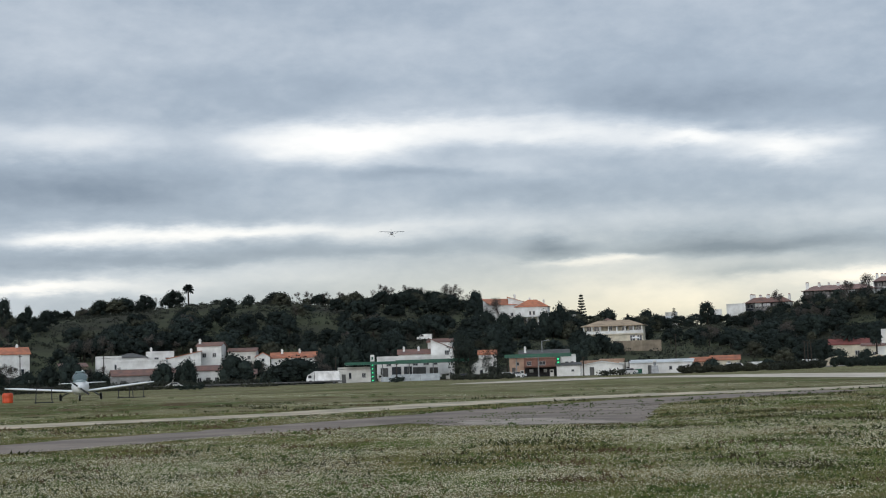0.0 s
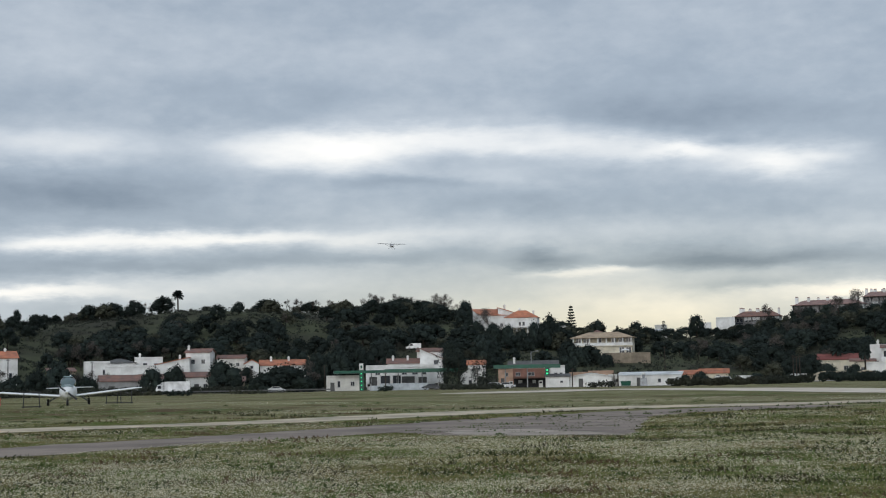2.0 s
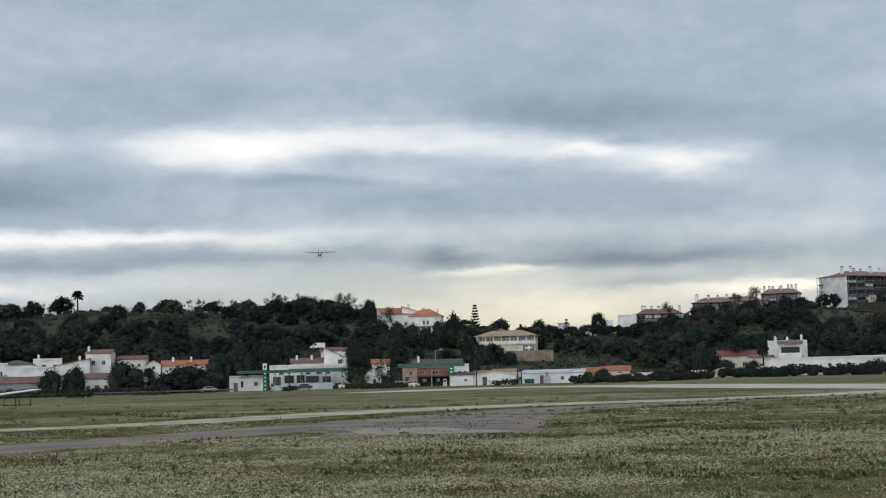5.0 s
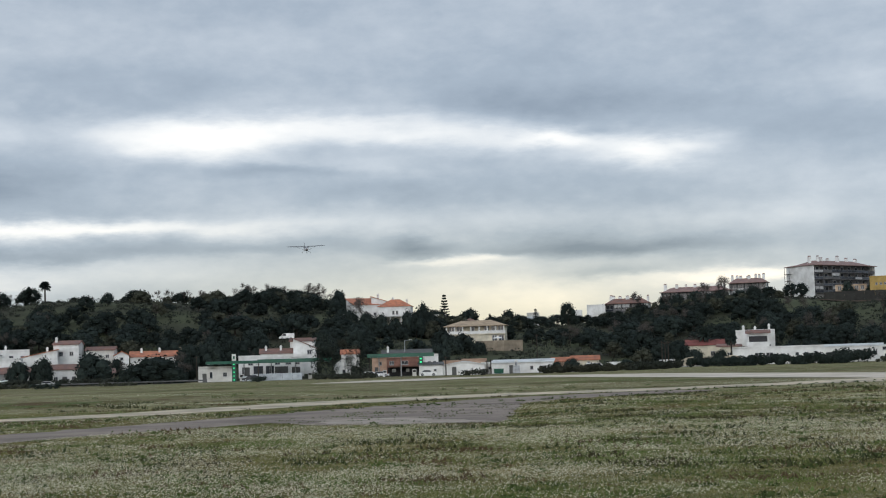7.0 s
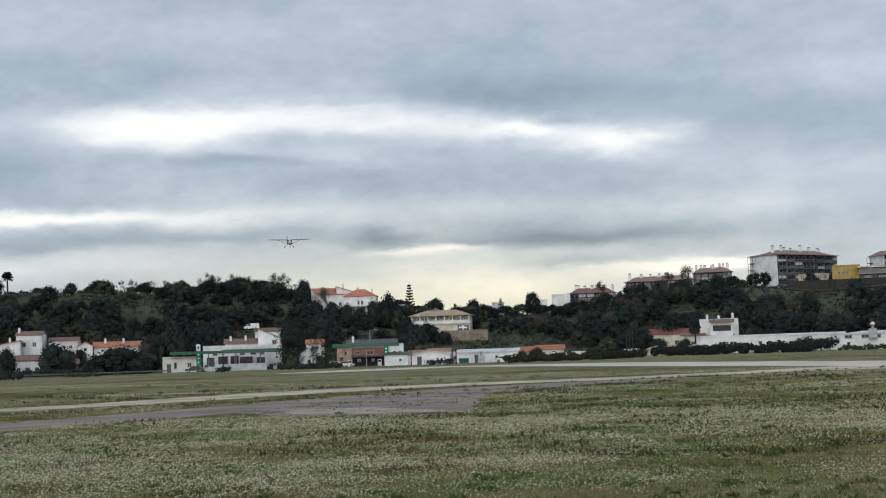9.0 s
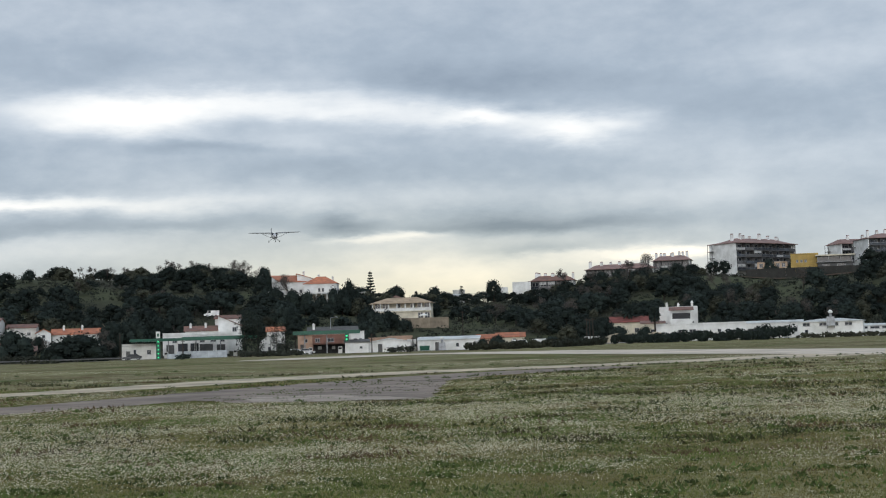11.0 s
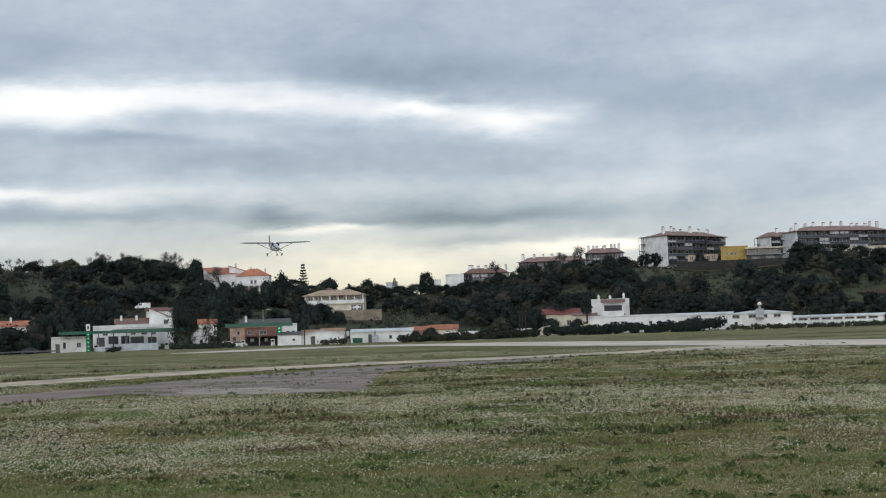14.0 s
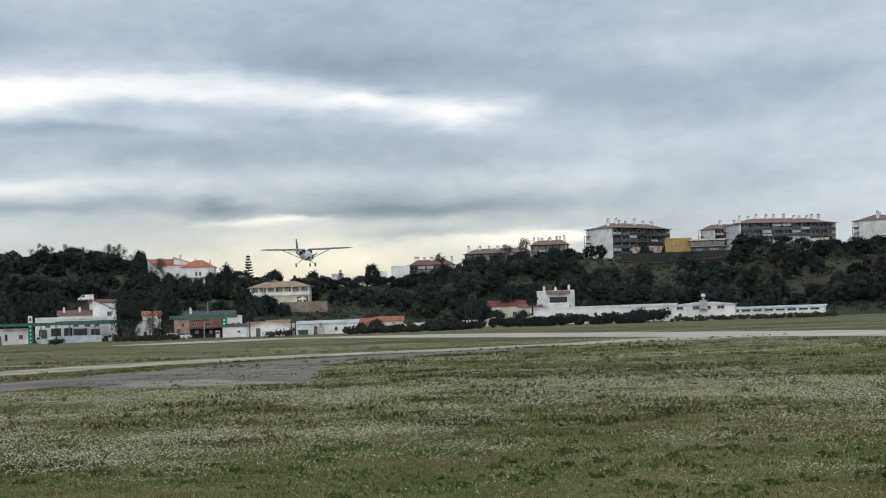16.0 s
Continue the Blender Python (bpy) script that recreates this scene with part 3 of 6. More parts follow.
def weeds(seed):
    """Dark low weed clumps scattered over the field and in the tarmac's cracks."""
    rng = np.random.default_rng(seed)
    out = []
    for k in range(420):
        az, r = rng.uniform(-20, 32), 14 * (100 / 14) ** rng.random()
        x, y, z = spot(az, r)
        if paved(np.array([x]), np.array([y]))[0]:
            continue
        w = rng.uniform(0.05, 0.16) * (r / 30) ** 0.4
        out.append(leaf_cloud(40, [(x, y, z + w * 0.25), (x + w, y, z + w * 0.2)], [w, w * 0.8], 0.020 + w * 0.08, rng, 0.5, 0.2, 0.0))
    for s in np.linspace(0, 1, 150):
        x, y = -20 + 62 * s + rng.normal(0, 1.0), 51.5 + 37 * s + rng.normal(0, 0.8) - 4 * (s < 0.6)
        w = rng.uniform(0.05, 0.15)
        out.append(leaf_cloud(24, [(x, y, float(land(x, y)) + w * 0.3)], [w], 0.035, rng, 0.5, 0.2, 0.0))
    for k in range(110):
        s, o = rng.random(), rng.uniform(-1, 1)
        x, y = 0.5 + 7.5 * s + o * 2.2, 44.5 + 17 * s - o * 2.5
        w = rng.uniform(0.03, 0.10)
        out.append(leaf_cloud(14, [(x + w * 2 * q, y, 0.03) for q in (-2, -1, 0, 1, 2)], [w] * 5, 0.028, rng, 0.4, 0.2, 0.0))
    return np.concatenate(out)


tagged(new("weeds", leaf_mesh("weeds", weeds(3), WEED)), "low dark weed clumps in grass and cracked asphalt", "weeds", kind="stuff")


# ---- trees ----
def branch(shape, p, d, length, r, depth, rng, tips, spread=0.6):
    q = p + d * length
    shape.tube(p, q, r, r * 0.65, 5 if depth > 1 else 3)
    tips.append(q)
    if depth:
        for k in range(rng.integers(2, 4)):
            nd = (d + Vector(rng.normal(0, spread, 3)) + Vector((0, 0, 0.15))).normalized()
            branch(shape, q, nd, length * rng.uniform(0.6, 0.85), r * 0.6, depth - 1, rng, tips, spread)


def round_tree(name, h, w, material, seed, leaves=900, size=0.2, low=0.24, clumps=13):
    """A full domed crown of uneven clumps over a short forked trunk."""
    rng = np.random.default_rng(seed)
    wood, tips = Shape(), []
    branch(wood, Vector((0, 0, -0.3)), Vector((0, 0, 1)), h * 0.3, h * 0.035, 2, rng, tips, 0.5)
    centres, radii = [], []
    for k in range(clumps):
        up = (k + 0.5) / clumps
        a, reach = k * 2.4 + rng.normal(0, 0.4), w * 0.31 * math.sqrt(max(0.0, 1 - up ** 2.2)) * rng.uniform(0.7, 1.1)
        centres.append((reach * math.cos(a), reach * math.sin(a), h * (low + (0.80 - low) * up)))
        radii.append(w * rng.uniform(0.15, 0.24))
    crown = np.concatenate([leaf_core(centres, radii, rng, 0.85, 0.62), leaf_cloud(leaves, centres, radii, size, rng, 0.9, 0.62, 0.9)])
    return wood.mesh("trunk", BARK), leaf_mesh("crown", crown, material)


def bare_tree(h, seed, slim=0.45):
    rng = np.random.default_rng(seed)
    wood, tips = Shape(), []
    branch(wood, Vector((0, 0, -0.3)), Vector((0, 0, 1)), h * 0.28, h * 0.019, 4, rng, tips, slim)
    top = max(p.z for p in tips)
    k = h / top
    wood.v = [(x * k, y * k, z * k) for x, y, z in wood.v]
    tw = leaf_cloud(2600, [tuple(p * k) for p in tips[4:]], [h * 0.11] * len(tips[4:]), 0.075, rng, 1, 0.1, 0.0)
    return wood.mesh("trunk", BARK), leaf_mesh("crown", tw, TWIG)


def umbrella_pine(h, w, seed):
    rng = np.random.default_rng(seed)
    wood, tips = Shape(), []
    wood.tube((0, 0, -0.3), (0.1, 0, h * 0.6), h * 0.035, h * 0.02, 7)
    centres = []
    for k in range(12):
        a, r = rng.uniform(0, math.tau), w * 0.36 * rng.random() ** 0.5
        p = (r * math.cos(a), r * math.sin(a), h * (0.80 - 0.10 * (r / w / 0.36) ** 2))
        wood.tube((0.1, 0, h * 0.55), p, h * 0.014, h * 0.006, 4)
        centres.append(p)
    return wood.mesh("trunk", BARK), leaf_mesh("crown", np.concatenate([leaf_core(centres, [w * 0.16] * 12, rng, 0.6), leaf_cloud(1200, centres, [w * 0.17] * 12, 0.2, rng, 0.6, 0.75)]), PINE)


def tiered_pine(h, w, seed, tiers=11):
    rng = np.random.default_rng(seed)
    wood, out = Shape(), []
    wood.tube((0, 0, -0.3), (0, 0, h), h * 0.02, 0.03, 6)
    for k in range(tiers):
        z = h * (0.12 + 0.86 * k / tiers)
        reach = w * 0.5 * (1 - 0.85 * k / tiers)
        for a in np.arange(6) * math.tau / 6 + k * 0.5:
            q = Vector((math.cos(a) * reach, math.sin(a) * reach, z + reach * 0.18))
            wood.tube((0, 0, z), q, 0.05, 0.02, 3)
            line = [tuple(Vector((0, 0, z)).lerp(q, s)) for s in (0.35, 0.6, 0.8, 1.0)]
            out.append(leaf_cloud(16, line, [0.22] * 4, 0.2, rng, 0.7, 0.1))
    return wood.mesh("trunk", BARK), leaf_mesh("crown", np.concatenate(out), PINE)


def column_tree(h, w, material, seed, leaves=420):
    rng = np.random.default_rng(seed)
    wood = Shape().tube((0, 0, -0.3), (0, 0, h * 0.9), h * 0.022, 0.04, 6)
    zs = np.linspace(0.16, 0.93, 14)
    centres = [(rng.normal(0, w * 0.14), rng.normal(0, w * 0.14), h * z) for z in zs]
    radii = [w * 0.42 * math.sin(math.pi * (0.25 + 0.7 * (1 - z))) * rng.uniform(0.7, 1.2) for z in zs]
    return wood.mesh("trunk", BARK), leaf_mesh("crown", leaf_cloud(leaves * 2, centres, radii, 0.2, rng, 1.2, 0.5), material)


def palm_tree(h, w, seed):
    rng = np.random.default_rng(seed)
    wood, fronds = Shape(), []
    wood.tube((0, 0, -0.3), (0.1, 0, h * 0.74), w * 0.07, w * 0.06, 8)
    p0 = Vector((0.1, 0, h * 0.74))
    for k in range(90):
        a, up = rng.uniform(0, math.tau), rng.uniform(-0.7, 1.4)
        d = Vector((math.cos(a) * math.cos(up), math.sin(a) * math.cos(up), math.sin(up)))
        pts = [p0 + d * (w * 0.5 * s) - Vector((0, 0, w * 0.10 * s * s)) for s in (0.05, 0.5, 0.8, 1.0)]
        side = d.cross(Vector(rng.normal(size=3))).normalized() * w * 0.045
        for u, v, q, r in zip(pts, pts[1:], (0.5, 1.2, 1.2), (1.2, 1.2, 0.2)):
            fronds += [u - side * q, v - side * r, v + side * r, u + side * q]
    return wood.mesh("trunk", BARK), leaf_mesh("crown", np.array([tuple(p) for p in fronds]), LEAF)


KINDS = {}


def tree(kind, az, d, height, wide=None, label=""):
    """A copy of a kind of tree, scaled to its height."""
    meshes, h0, w0, name, text, group = KINDS[kind]
    root = tagged(new(name), label or text, "tree", group)
    x, y, g = spot(az, d)
    k = height / h0
    kw = (wide / w0) if wide else k
    root.matrix_basis = pose(x, y, g, 0, 0, (az * 97 + d * 13) % 360) @ Matrix.Diagonal((kw, kw, k, 1))
    part("trunk", meshes[0], None, root)
    part("crown", meshes[1], None, root)
    return root


for k in range(5):
    KINDS["carob", k] = (round_tree("carob", 6, 6.5, LEAF, 20 + k), 6, 6.5, "evergreen_tree", "dark rounded evergreen tree on the dry hillside", "hillside evergreen trees")
for k in range(2):
    KINDS["bush", k] = (round_tree("bush", 5, 8, LEAF, 30 + k, 1900, 0.19, 0.10, 20), 5, 8, "broad_bush", "broad dense dark bush by the road", "roadside bushes")
for k in range(3):
    KINDS["olive", k] = (round_tree("olive", 5, 5.5, OLIVE, 40 + k, 620), 5, 5.5, "olive_tree", "grey-green olive tree with an open crown", "olive trees")
for k in range(3):
    KINDS["bare", k] = (bare_tree(6, 60 + k), 6, 5.5, "bare_tree", "leafless winter tree with fine grey branches", "bare trees")
KINDS["poplar", 0] = (bare_tree(9, 71, 0.24), 9, 4, "poplar_tree", "tall slim leafless poplar tree", "bare trees")
KINDS["umbrella", 0] = (umbrella_pine(8, 9, 81), 8, 9, "umbrella_pine", "dark umbrella pine with a flat crown", "pine trees")
KINDS["tiered", 0] = (tiered_pine(8, 4.6, 82), 8, 4.6, "norfolk_pine", "tall symmetrical pine with tiered branches", "pine trees")
KINDS["column", 0] = (column_tree(8, 5, PINE, 83), 8, 5, "casuarina_tree", "dark feathery upright conifer by the road", "roadside conifers")
KINDS["cypress", 0] = (column_tree(6, 1.4, PINE, 84, 220), 6, 1.4, "cypress_tree", "slim dark cypress tree", "cypress trees")
KINDS["palm", 0] = (palm_tree(7, 4, 85), 7, 4, "palm_tree", "fan palm with a tall thin trunk", "palm trees")


# ---- buildings ----
def wall_with_openings(w, h, y, openings, thick=0.25, below=1.2):
    """A front wall from -w/2 to w/2; openings: x, z, width, height of each hole, x and z at its centre and sill."""
    xs = sorted({-w / 2, w / 2, *(x - a / 2 for x, z, a, b in openings), *(x + a / 2 for x, z, a, b in openings)})
    zs = sorted({-below, h, *(z for x, z, a, b in openings), *(z + b for x, z, a, b in openings)})
    def solid(a, b):
        if not (0 <= a < len(xs) - 1 and 0 <= b < len(zs) - 1):
            return False
        cx, cz = (xs[a] + xs[a + 1]) / 2, (zs[b] + zs[b + 1]) / 2
        return not any(abs(cx - x) < p / 2 and z < cz < z + q for x, z, p, q in openings)

    s, n = Shape(), len(zs)
    face = lambda a, b, back: (a * n + b) * 2 + back
    faces = []
    for a in range(len(xs) - 1):
        for b in range(n - 1):
            if not solid(a, b):
                continue
            faces += [tuple(face(a + p, b + q, k) for p, q in ((0, 0), (1, 0), (1, 1), (0, 1))) for k in (0, 1)]
            for da, db, (p0, q0), (p1, q1) in ((-1, 0, (0, 0), (0, 1)), (1, 0, (1, 0), (1, 1)), (0, -1, (0, 0), (1, 0)), (0, 1, (0, 1), (1, 1))):
                if not solid(a + da, b + db):
                    faces.append((face(a + p0, b + q0, 0), face(a + p1, b + q1, 0), face(a + p1, b + q1, 1), face(a + p0, b + q0, 1)))
    return s.add([(x, y + thick * k, z) for x in xs for z in zs for k in (0, 1)], faces)


def window(parent, x, y, z, w, h, frame_mat=FRAME, name="window", sill=True):
    f = Shape()
    t = min(0.09, w * 0.1)
    f.box(x - w / 2, x + w / 2, y + 0.06, y + 0.14, z, z + t).box(x - w / 2, x + w / 2, y + 0.06, y + 0.14, z + h - t, z + h)
    f.box(x - w / 2, x - w / 2 + t, y + 0.06, y + 0.14, z + t, z + h - t).box(x + w / 2 - t, x + w / 2, y + 0.06, y + 0.14, z + t, z + h - t)
    if w > 0.9:
        f.box(x - t / 2, x + t / 2, y + 0.06, y + 0.14, z + t, z + h - t)
    ob = part(name, f, frame_mat, parent)
    part("pane", Shape().box(x - w / 2, x + w / 2, y + 0.15, y + 0.19, z, z + h), GLASS, ob, "dark glass pane")
    if sill:
        part("sill", Shape().box(x - w / 2 - 0.1, x + w / 2 + 0.1, y - 0.08, y + 0.05, z - 0.09, z - 0.01), CONCRETE, ob)
    return ob


def roof_shape(kind, w, d, h, rise, over=0.35):
    """gable: ridge along x; cross: ridge along y; hip; lean: higher at the back; side: higher at x > 0; flat: a slab with a parapet."""
    s = Shape()
    a, b, t = w / 2 + over, over, 0.18
    if kind == "gable":
        for y0, y1 in ((-b, d / 2), (d + b, d / 2)):
            s.add([(-a, y0, h), (a, y0, h), (a, y1, h + rise), (-a, y1, h + rise), (-a, y0, h + t), (a, y0, h + t), (a, y1, h + rise + t), (-a, y1, h + rise + t)],
                  [(0, 1, 2, 3), (4, 5, 6, 7), (0, 1, 5, 4), (1, 2, 6, 5), (2, 3, 7, 6), (3, 0, 4, 7)])
    elif kind == "cross":
        s.prism([(-a, h), (0, h + rise), (a, h), (a, h + t), (0, h + rise + t), (-a, h + t)], -b, d + b)
    elif kind == "hip":
        i = min(a, d / 2 + b) * 0.95
        s.add([(-a, -b, h), (a, -b, h), (a, d + b, h), (-a, d + b, h), (-a + i, d / 2, h + rise), (a - i, d / 2, h + rise)],
              [(0, 1, 5, 4), (1, 2, 5), (2, 3, 4, 5), (3, 0, 4), (3, 2, 1, 0)])
        s.box(-a, a, -b, d + b, h - 0.15, h - 0.01)
    elif kind in ("lean", "side"):
        l, r, k = (0, 0, rise) if kind == "lean" else (0, rise, 0) if rise > 0 else (-rise, 0, 0)
        z = [h + l, h + r, h + r + k, h + l + k]
        p = [(-a, -b), (a, -b), (a, d + b), (-a, d + b)]
        s.add([(*q, v) for q, v in zip(p, z)] + [(*q, v + t) for q, v in zip(p, z)], [(3, 2, 1, 0), (4, 5, 6, 7), (0, 1, 5, 4), (1, 2, 6, 5), (2, 3, 7, 6), (3, 0, 4, 7)])
    else:
        a, b = w / 2, 0
        s.box(-a, a, -b, d, h - 0.2, h).box(-a, a, -0.02, 0.2, h, h + rise).box(-a, a, d - 0.2, d, h, h + rise).box(-a, -a + 0.2, 0.2, d - 0.2, h, h + rise).box(a - 0.2, a, 0.2, d - 0.2, h, h + rise)
    return s


def house(az, d, w, top, depth, roof="gable", rise=1.4, wall=WHITE, tiles=TILE, windows=(), doors=(), chimneys=(), yaw=0.0, label="", name="house", group="", base=None):
    """top: height of the eaves above sea level of the field; windows: x, sill above base, width, height."""
    root = put(name, az, d, yaw, base, label, "house" if name == "house" else name.replace("_", " "), group)
    h = top - root.matrix_basis.translation.z
    openings = [o for o in windows if o[1] + o[3] < h - 0.1] + [(x, 0.0, a, b) for x, a, b in doors]
    part("wall", wall_with_openings(w, h, 0, openings), wall, root)
    for x0 in (-w / 2, w / 2 - 0.25):
        s = Shape().box(x0, x0 + 0.25, 0.26, depth, -1.2, h)
        if roof in ("gable", "lean"):
            y1, z1 = (depth / 2, h + rise - 0.02) if roof == "gable" else (depth, h + rise)
            s.add([(x0, 0.1, h), (x0 + 0.25, 0.1, h), (x0 + 0.25, depth - 0.1, h), (x0, depth - 0.1, h), (x0, y1, z1), (x0 + 0.25, y1, z1)], [(0, 1, 5, 4), (1, 2, 5), (2, 3, 4, 5), (3, 0, 4), (3, 2, 1, 0)])
        part("side_wall", s, wall, root)
    part("back_wall", Shape().box(-w / 2 + 0.25, w / 2 - 0.25, depth - 0.25, depth, -1.2, h), wall, root)
    if roof in ("cross", "side"):
        o = [(-w / 2, h), (w / 2, h), (0, h + rise)] if roof == "cross" else [(-w / 2, h), (w / 2, h), (w / 2, h + rise - 0.02)] if rise > 0 else [(-w / 2, h), (w / 2, h), (-w / 2, h - rise - 0.02)]
        for y0 in (0.002, depth - 0.25):
            part("gable_end", Shape().prism(o, y0, y0 + 0.24), wall, root)
    part("floor_slab", Shape().box(-w / 2 + 0.25, w / 2 - 0.25, 0.25, depth - 0.25, -0.3, 0.02), DARK, root)
    part("roof", roof_shape(roof, w, depth, h, rise), wall if roof == "flat" else tiles, root)
    for x, z, a, b in windows:
        if z + b < h - 0.1:
            window(root, x, 0, z, a, b)
    for x, a, b in doors:
        part("door", Shape().box(x - a / 2, x + a / 2, 0.12, 0.2, 0, b), DARKROOF, root)
    for x, y, z in chimneys:
        c = part("chimney", Shape().box(x - 0.3, x + 0.3, y - 0.3, y + 0.3, h - 0.1, h + z).box(x - 0.4, x + 0.4, y - 0.4, y + 0.4, h + z, h + z + 0.15), WHITE, root)
        part("cap", Shape().box(x - 0.25, x + 0.25, y - 0.25, y + 0.25, h + z + 0.15, h + z + 0.5, 0.08), wall, c)
    return root


def row(n, w, z, a, b, shift=0.0):
    """n equal windows along a wall."""
    return [(w * (k + 0.5) / n - w / 2 + shift, z, a, b) for k in range(n)]


def build_village():
    g = "village houses below the hill"
    house(-16.6, 408, 11.5, 9.2, 8, "gable", 1.9, WHITE, TILE, [(-2.2, 3.4, 1.1, 1.2), (0.6, 3.4, 1.1, 1.2), (3.9, 2.9, 0.9, 1.3), (-2.2, 0.7, 1.1, 1.3)], [(0.6, 1.0, 2.1)], [(3, 4, 2.4)], 8, "white village house with an orange tiled roof", group=g)
    house(-14.2, 405, 7, 5.4, 6, "lean", 1.0, TAN, OLDTILE, [(1, 1.2, 1, 1)], yaw=5, label="low old masonry cottage with a brown roof", group=g)
    house(-12.9, 414, 6.8, 7.7, 7, "flat", 0.5, WHITE, TILE, [(2.0, 2.3, 1.2, 1.5)], yaw=3, label="white flat-roofed house with a parapet", group=g)
    house(-12.1, 424, 9, 7.9, 8, "hip", 1.2, WHITE, DARKROOF, [(1, 2.3, 1, 1)], label="white house under a dark hipped roof", group=g)
    house(-11.7, 402, 13, 6.4, 9, "flat", 0.4, WHITE, TILE, [(2.2, 1.6, 1.4, 0.7)], yaw=-4, label="long white flat-roofed house with one window", group=g)
    house(-11.0, 432, 8, 9.0, 8, "flat", 0.5, WHITE, TILE, [(-1, 2.2, 1.2, 1.3), (2, 2.2, 1, 1.2)], chimneys=[(-2.5, 1, 1.2)], label="white house with a roof terrace and chimney", group=g)
    house(-10.1, 420, 9.4, 7.0, 7, "side", 2.0, WHITE, TILE, [(2, 1.6, 1.2, 1.1)], chimneys=[(2, 3, 2.4)], label="white house with a sloping orange tiled roof", group=g)
    house(-9.15, 426, 7, 10.4, 7, "gable", 1.1, WHITE, OLDTILE, [(-1.4, 3.6, 1.1, 1.2), (1.5, 3.6, 1.1, 1.2)], chimneys=[(-3, 2, 1.8)], yaw=-12, label="tall white house with a brown tiled roof", group=g)
    house(-7.9, 428, 8, 8.6, 6, "gable", 1.0, OFFWHITE, OLDTILE, [(2, 2.4, 1, 1)], yaw=-8, label="white house half hidden by trees", group=g)
    house(-7.1, 420, 4.0, 6.8, 8, "cross", 1.2, WHITE, TILE, [(0, 2.6, 0.9, 0.9)], label="white gabled house end beside an orange roof", group=g)
    house(-5.9, 422, 13, 6.3, 8, "gable", 1.6, WHITE, TILE, [(-3, 1, 1.2, 1.2)], chimneys=[(-3.4, 3, 2.2), (1.6, 3, 2.2)], label="long white house with a bright orange tiled roof", group=g)
    house(-12.0, 378, 10.4, 2.5, 6, "gable", 1.5, CONCRETE, OLDTILE, [(3.6, 1.0, 0.9, 0.9)], [(-2.5, 1.4, 2.0)], yaw=6, label="grey roadside shed with a rusty brown tiled roof", name="shed", group=g)
    house(-9.2, 382, 7.1, 3.2, 6, "gable", 1.3, WHITE, OLDTILE, [(-2.2, 0.9, 1.0, 1.1), (2.2, 0.9, 1.0, 1.1)], [(0, 1.2, 2.0)], label="small white cottage with dark windows", group=g)
    house(-10.9, 380, 6.0, 2.9, 6, "gable", 1.2, WHITE, OLDTILE, [(-1.6, 0.9, 0.9, 1.1), (1.4, 0.9, 0.9, 1.1)], label="small white cottage behind a tree", group=g)
    house(-8.0, 380, 8.4, 1.9, 6, "gable", 1.3, TAN, OLDTILE, [(2, 0.6, 0.9, 0.9)], [(-1, 1.4, 1.9)], label="low brown tiled shed with masonry walls", name="shed", group=g)
    house(-11.6, 480, 4.4, 12.9, 4, "flat", 0.3, TAN, TILE, [(0.5, 1, 0.8, 0.8)], label="small bare masonry water house on the slope", name="water_house")
    house(-4.8, 440, 3, 9.0, 3, "flat", 0.2, TAN, TILE, label="small grey hut on the slope", name="hut")


def canopy(az, d, w, z0, z1, yaw=0.0, depth=8.0, legs=3):
    root = put("fuel_canopy", az, d, yaw, None, "green edged filling station canopy on slim columns", "canopy", "filling station canopies")
    g = root.matrix_basis.translation.z
    part("fascia", Shape().box(-w / 2, w / 2, 0, depth, z0 - g + 0.15, z1 - g).box(-w / 2 - 0.05, w / 2 + 0.05, -0.05, 0.1, z0 - g, z1 - g + 0.1), GREEN, root)
    part("soffit", Shape().box(-w / 2 + 0.3, w / 2 - 0.3, 0.3, depth - 0.3, z0 - g + 0.02, z0 - g + 0.14), WHITE, root, "white canopy underside")
    for k in range(legs):
        x = (k + 0.5) / legs * w - w / 2
        part("column", Shape().box(x - 0.13, x + 0.13, depth / 2 - 0.13, depth / 2 + 0.13, -0.3, z0 - g + 0.02), STEEL, root)
    for x in (-w * 0.25, w * 0.2):
        p = part("fuel_pump", Shape().box(x - 0.5, x + 0.5, depth / 2 - 0.3, depth / 2 + 0.3, 0, 1.7, 0.03), WHITE, root)
        part("display", Shape().box(x - 0.35, x + 0.35, depth / 2 - 0.33, depth / 2 - 0.28, 1.0, 1.5), DARK, p)
    return root


def price_sign(az, d, w, z0, z1, digits):
    root = put("price_sign", az, d, 0, None, "tall green filling station price sign with lit figures", "sign", "price signs")
    g = root.matrix_basis.translation.z
    part("board", Shape().box(-w / 2, w / 2, -0.15, 0.15, z0 - g, z1 - g - (1.6 if digits > 3 else 0)), GREEN, root)
    if digits > 3:
        part("logo_panel", Shape().box(-w / 2, w / 2, -0.16, 0.16, z1 - g - 1.6, z1 - g), WHITE, root, "pale panel with a plain emblem")
        part("emblem", Shape().box(-w * 0.22, w * 0.22, -0.19, -0.16, z1 - g - 1.2, z1 - g - 0.5, 0.0), GREEN, root)
    else:
        part("post", Shape().box(-0.1, 0.1, -0.1, 0.1, -0.3, z0 - g), STEEL, root)
    top = z1 - g - (2.0 if digits > 3 else 0.25)
    step = (top - (z0 - g)) / digits
    for k in range(digits):
        z = top - (k + 0.75) * step
        part("lit_figures", Shape().box(-w * (0.24 if digits < 4 else 0.15), w * (0.24 if digits < 4 else 0.15), -0.20, -0.16, z + step * 0.12, z + step * (0.5 if digits < 4 else 0.36)), LED, root, "glowing green bars")


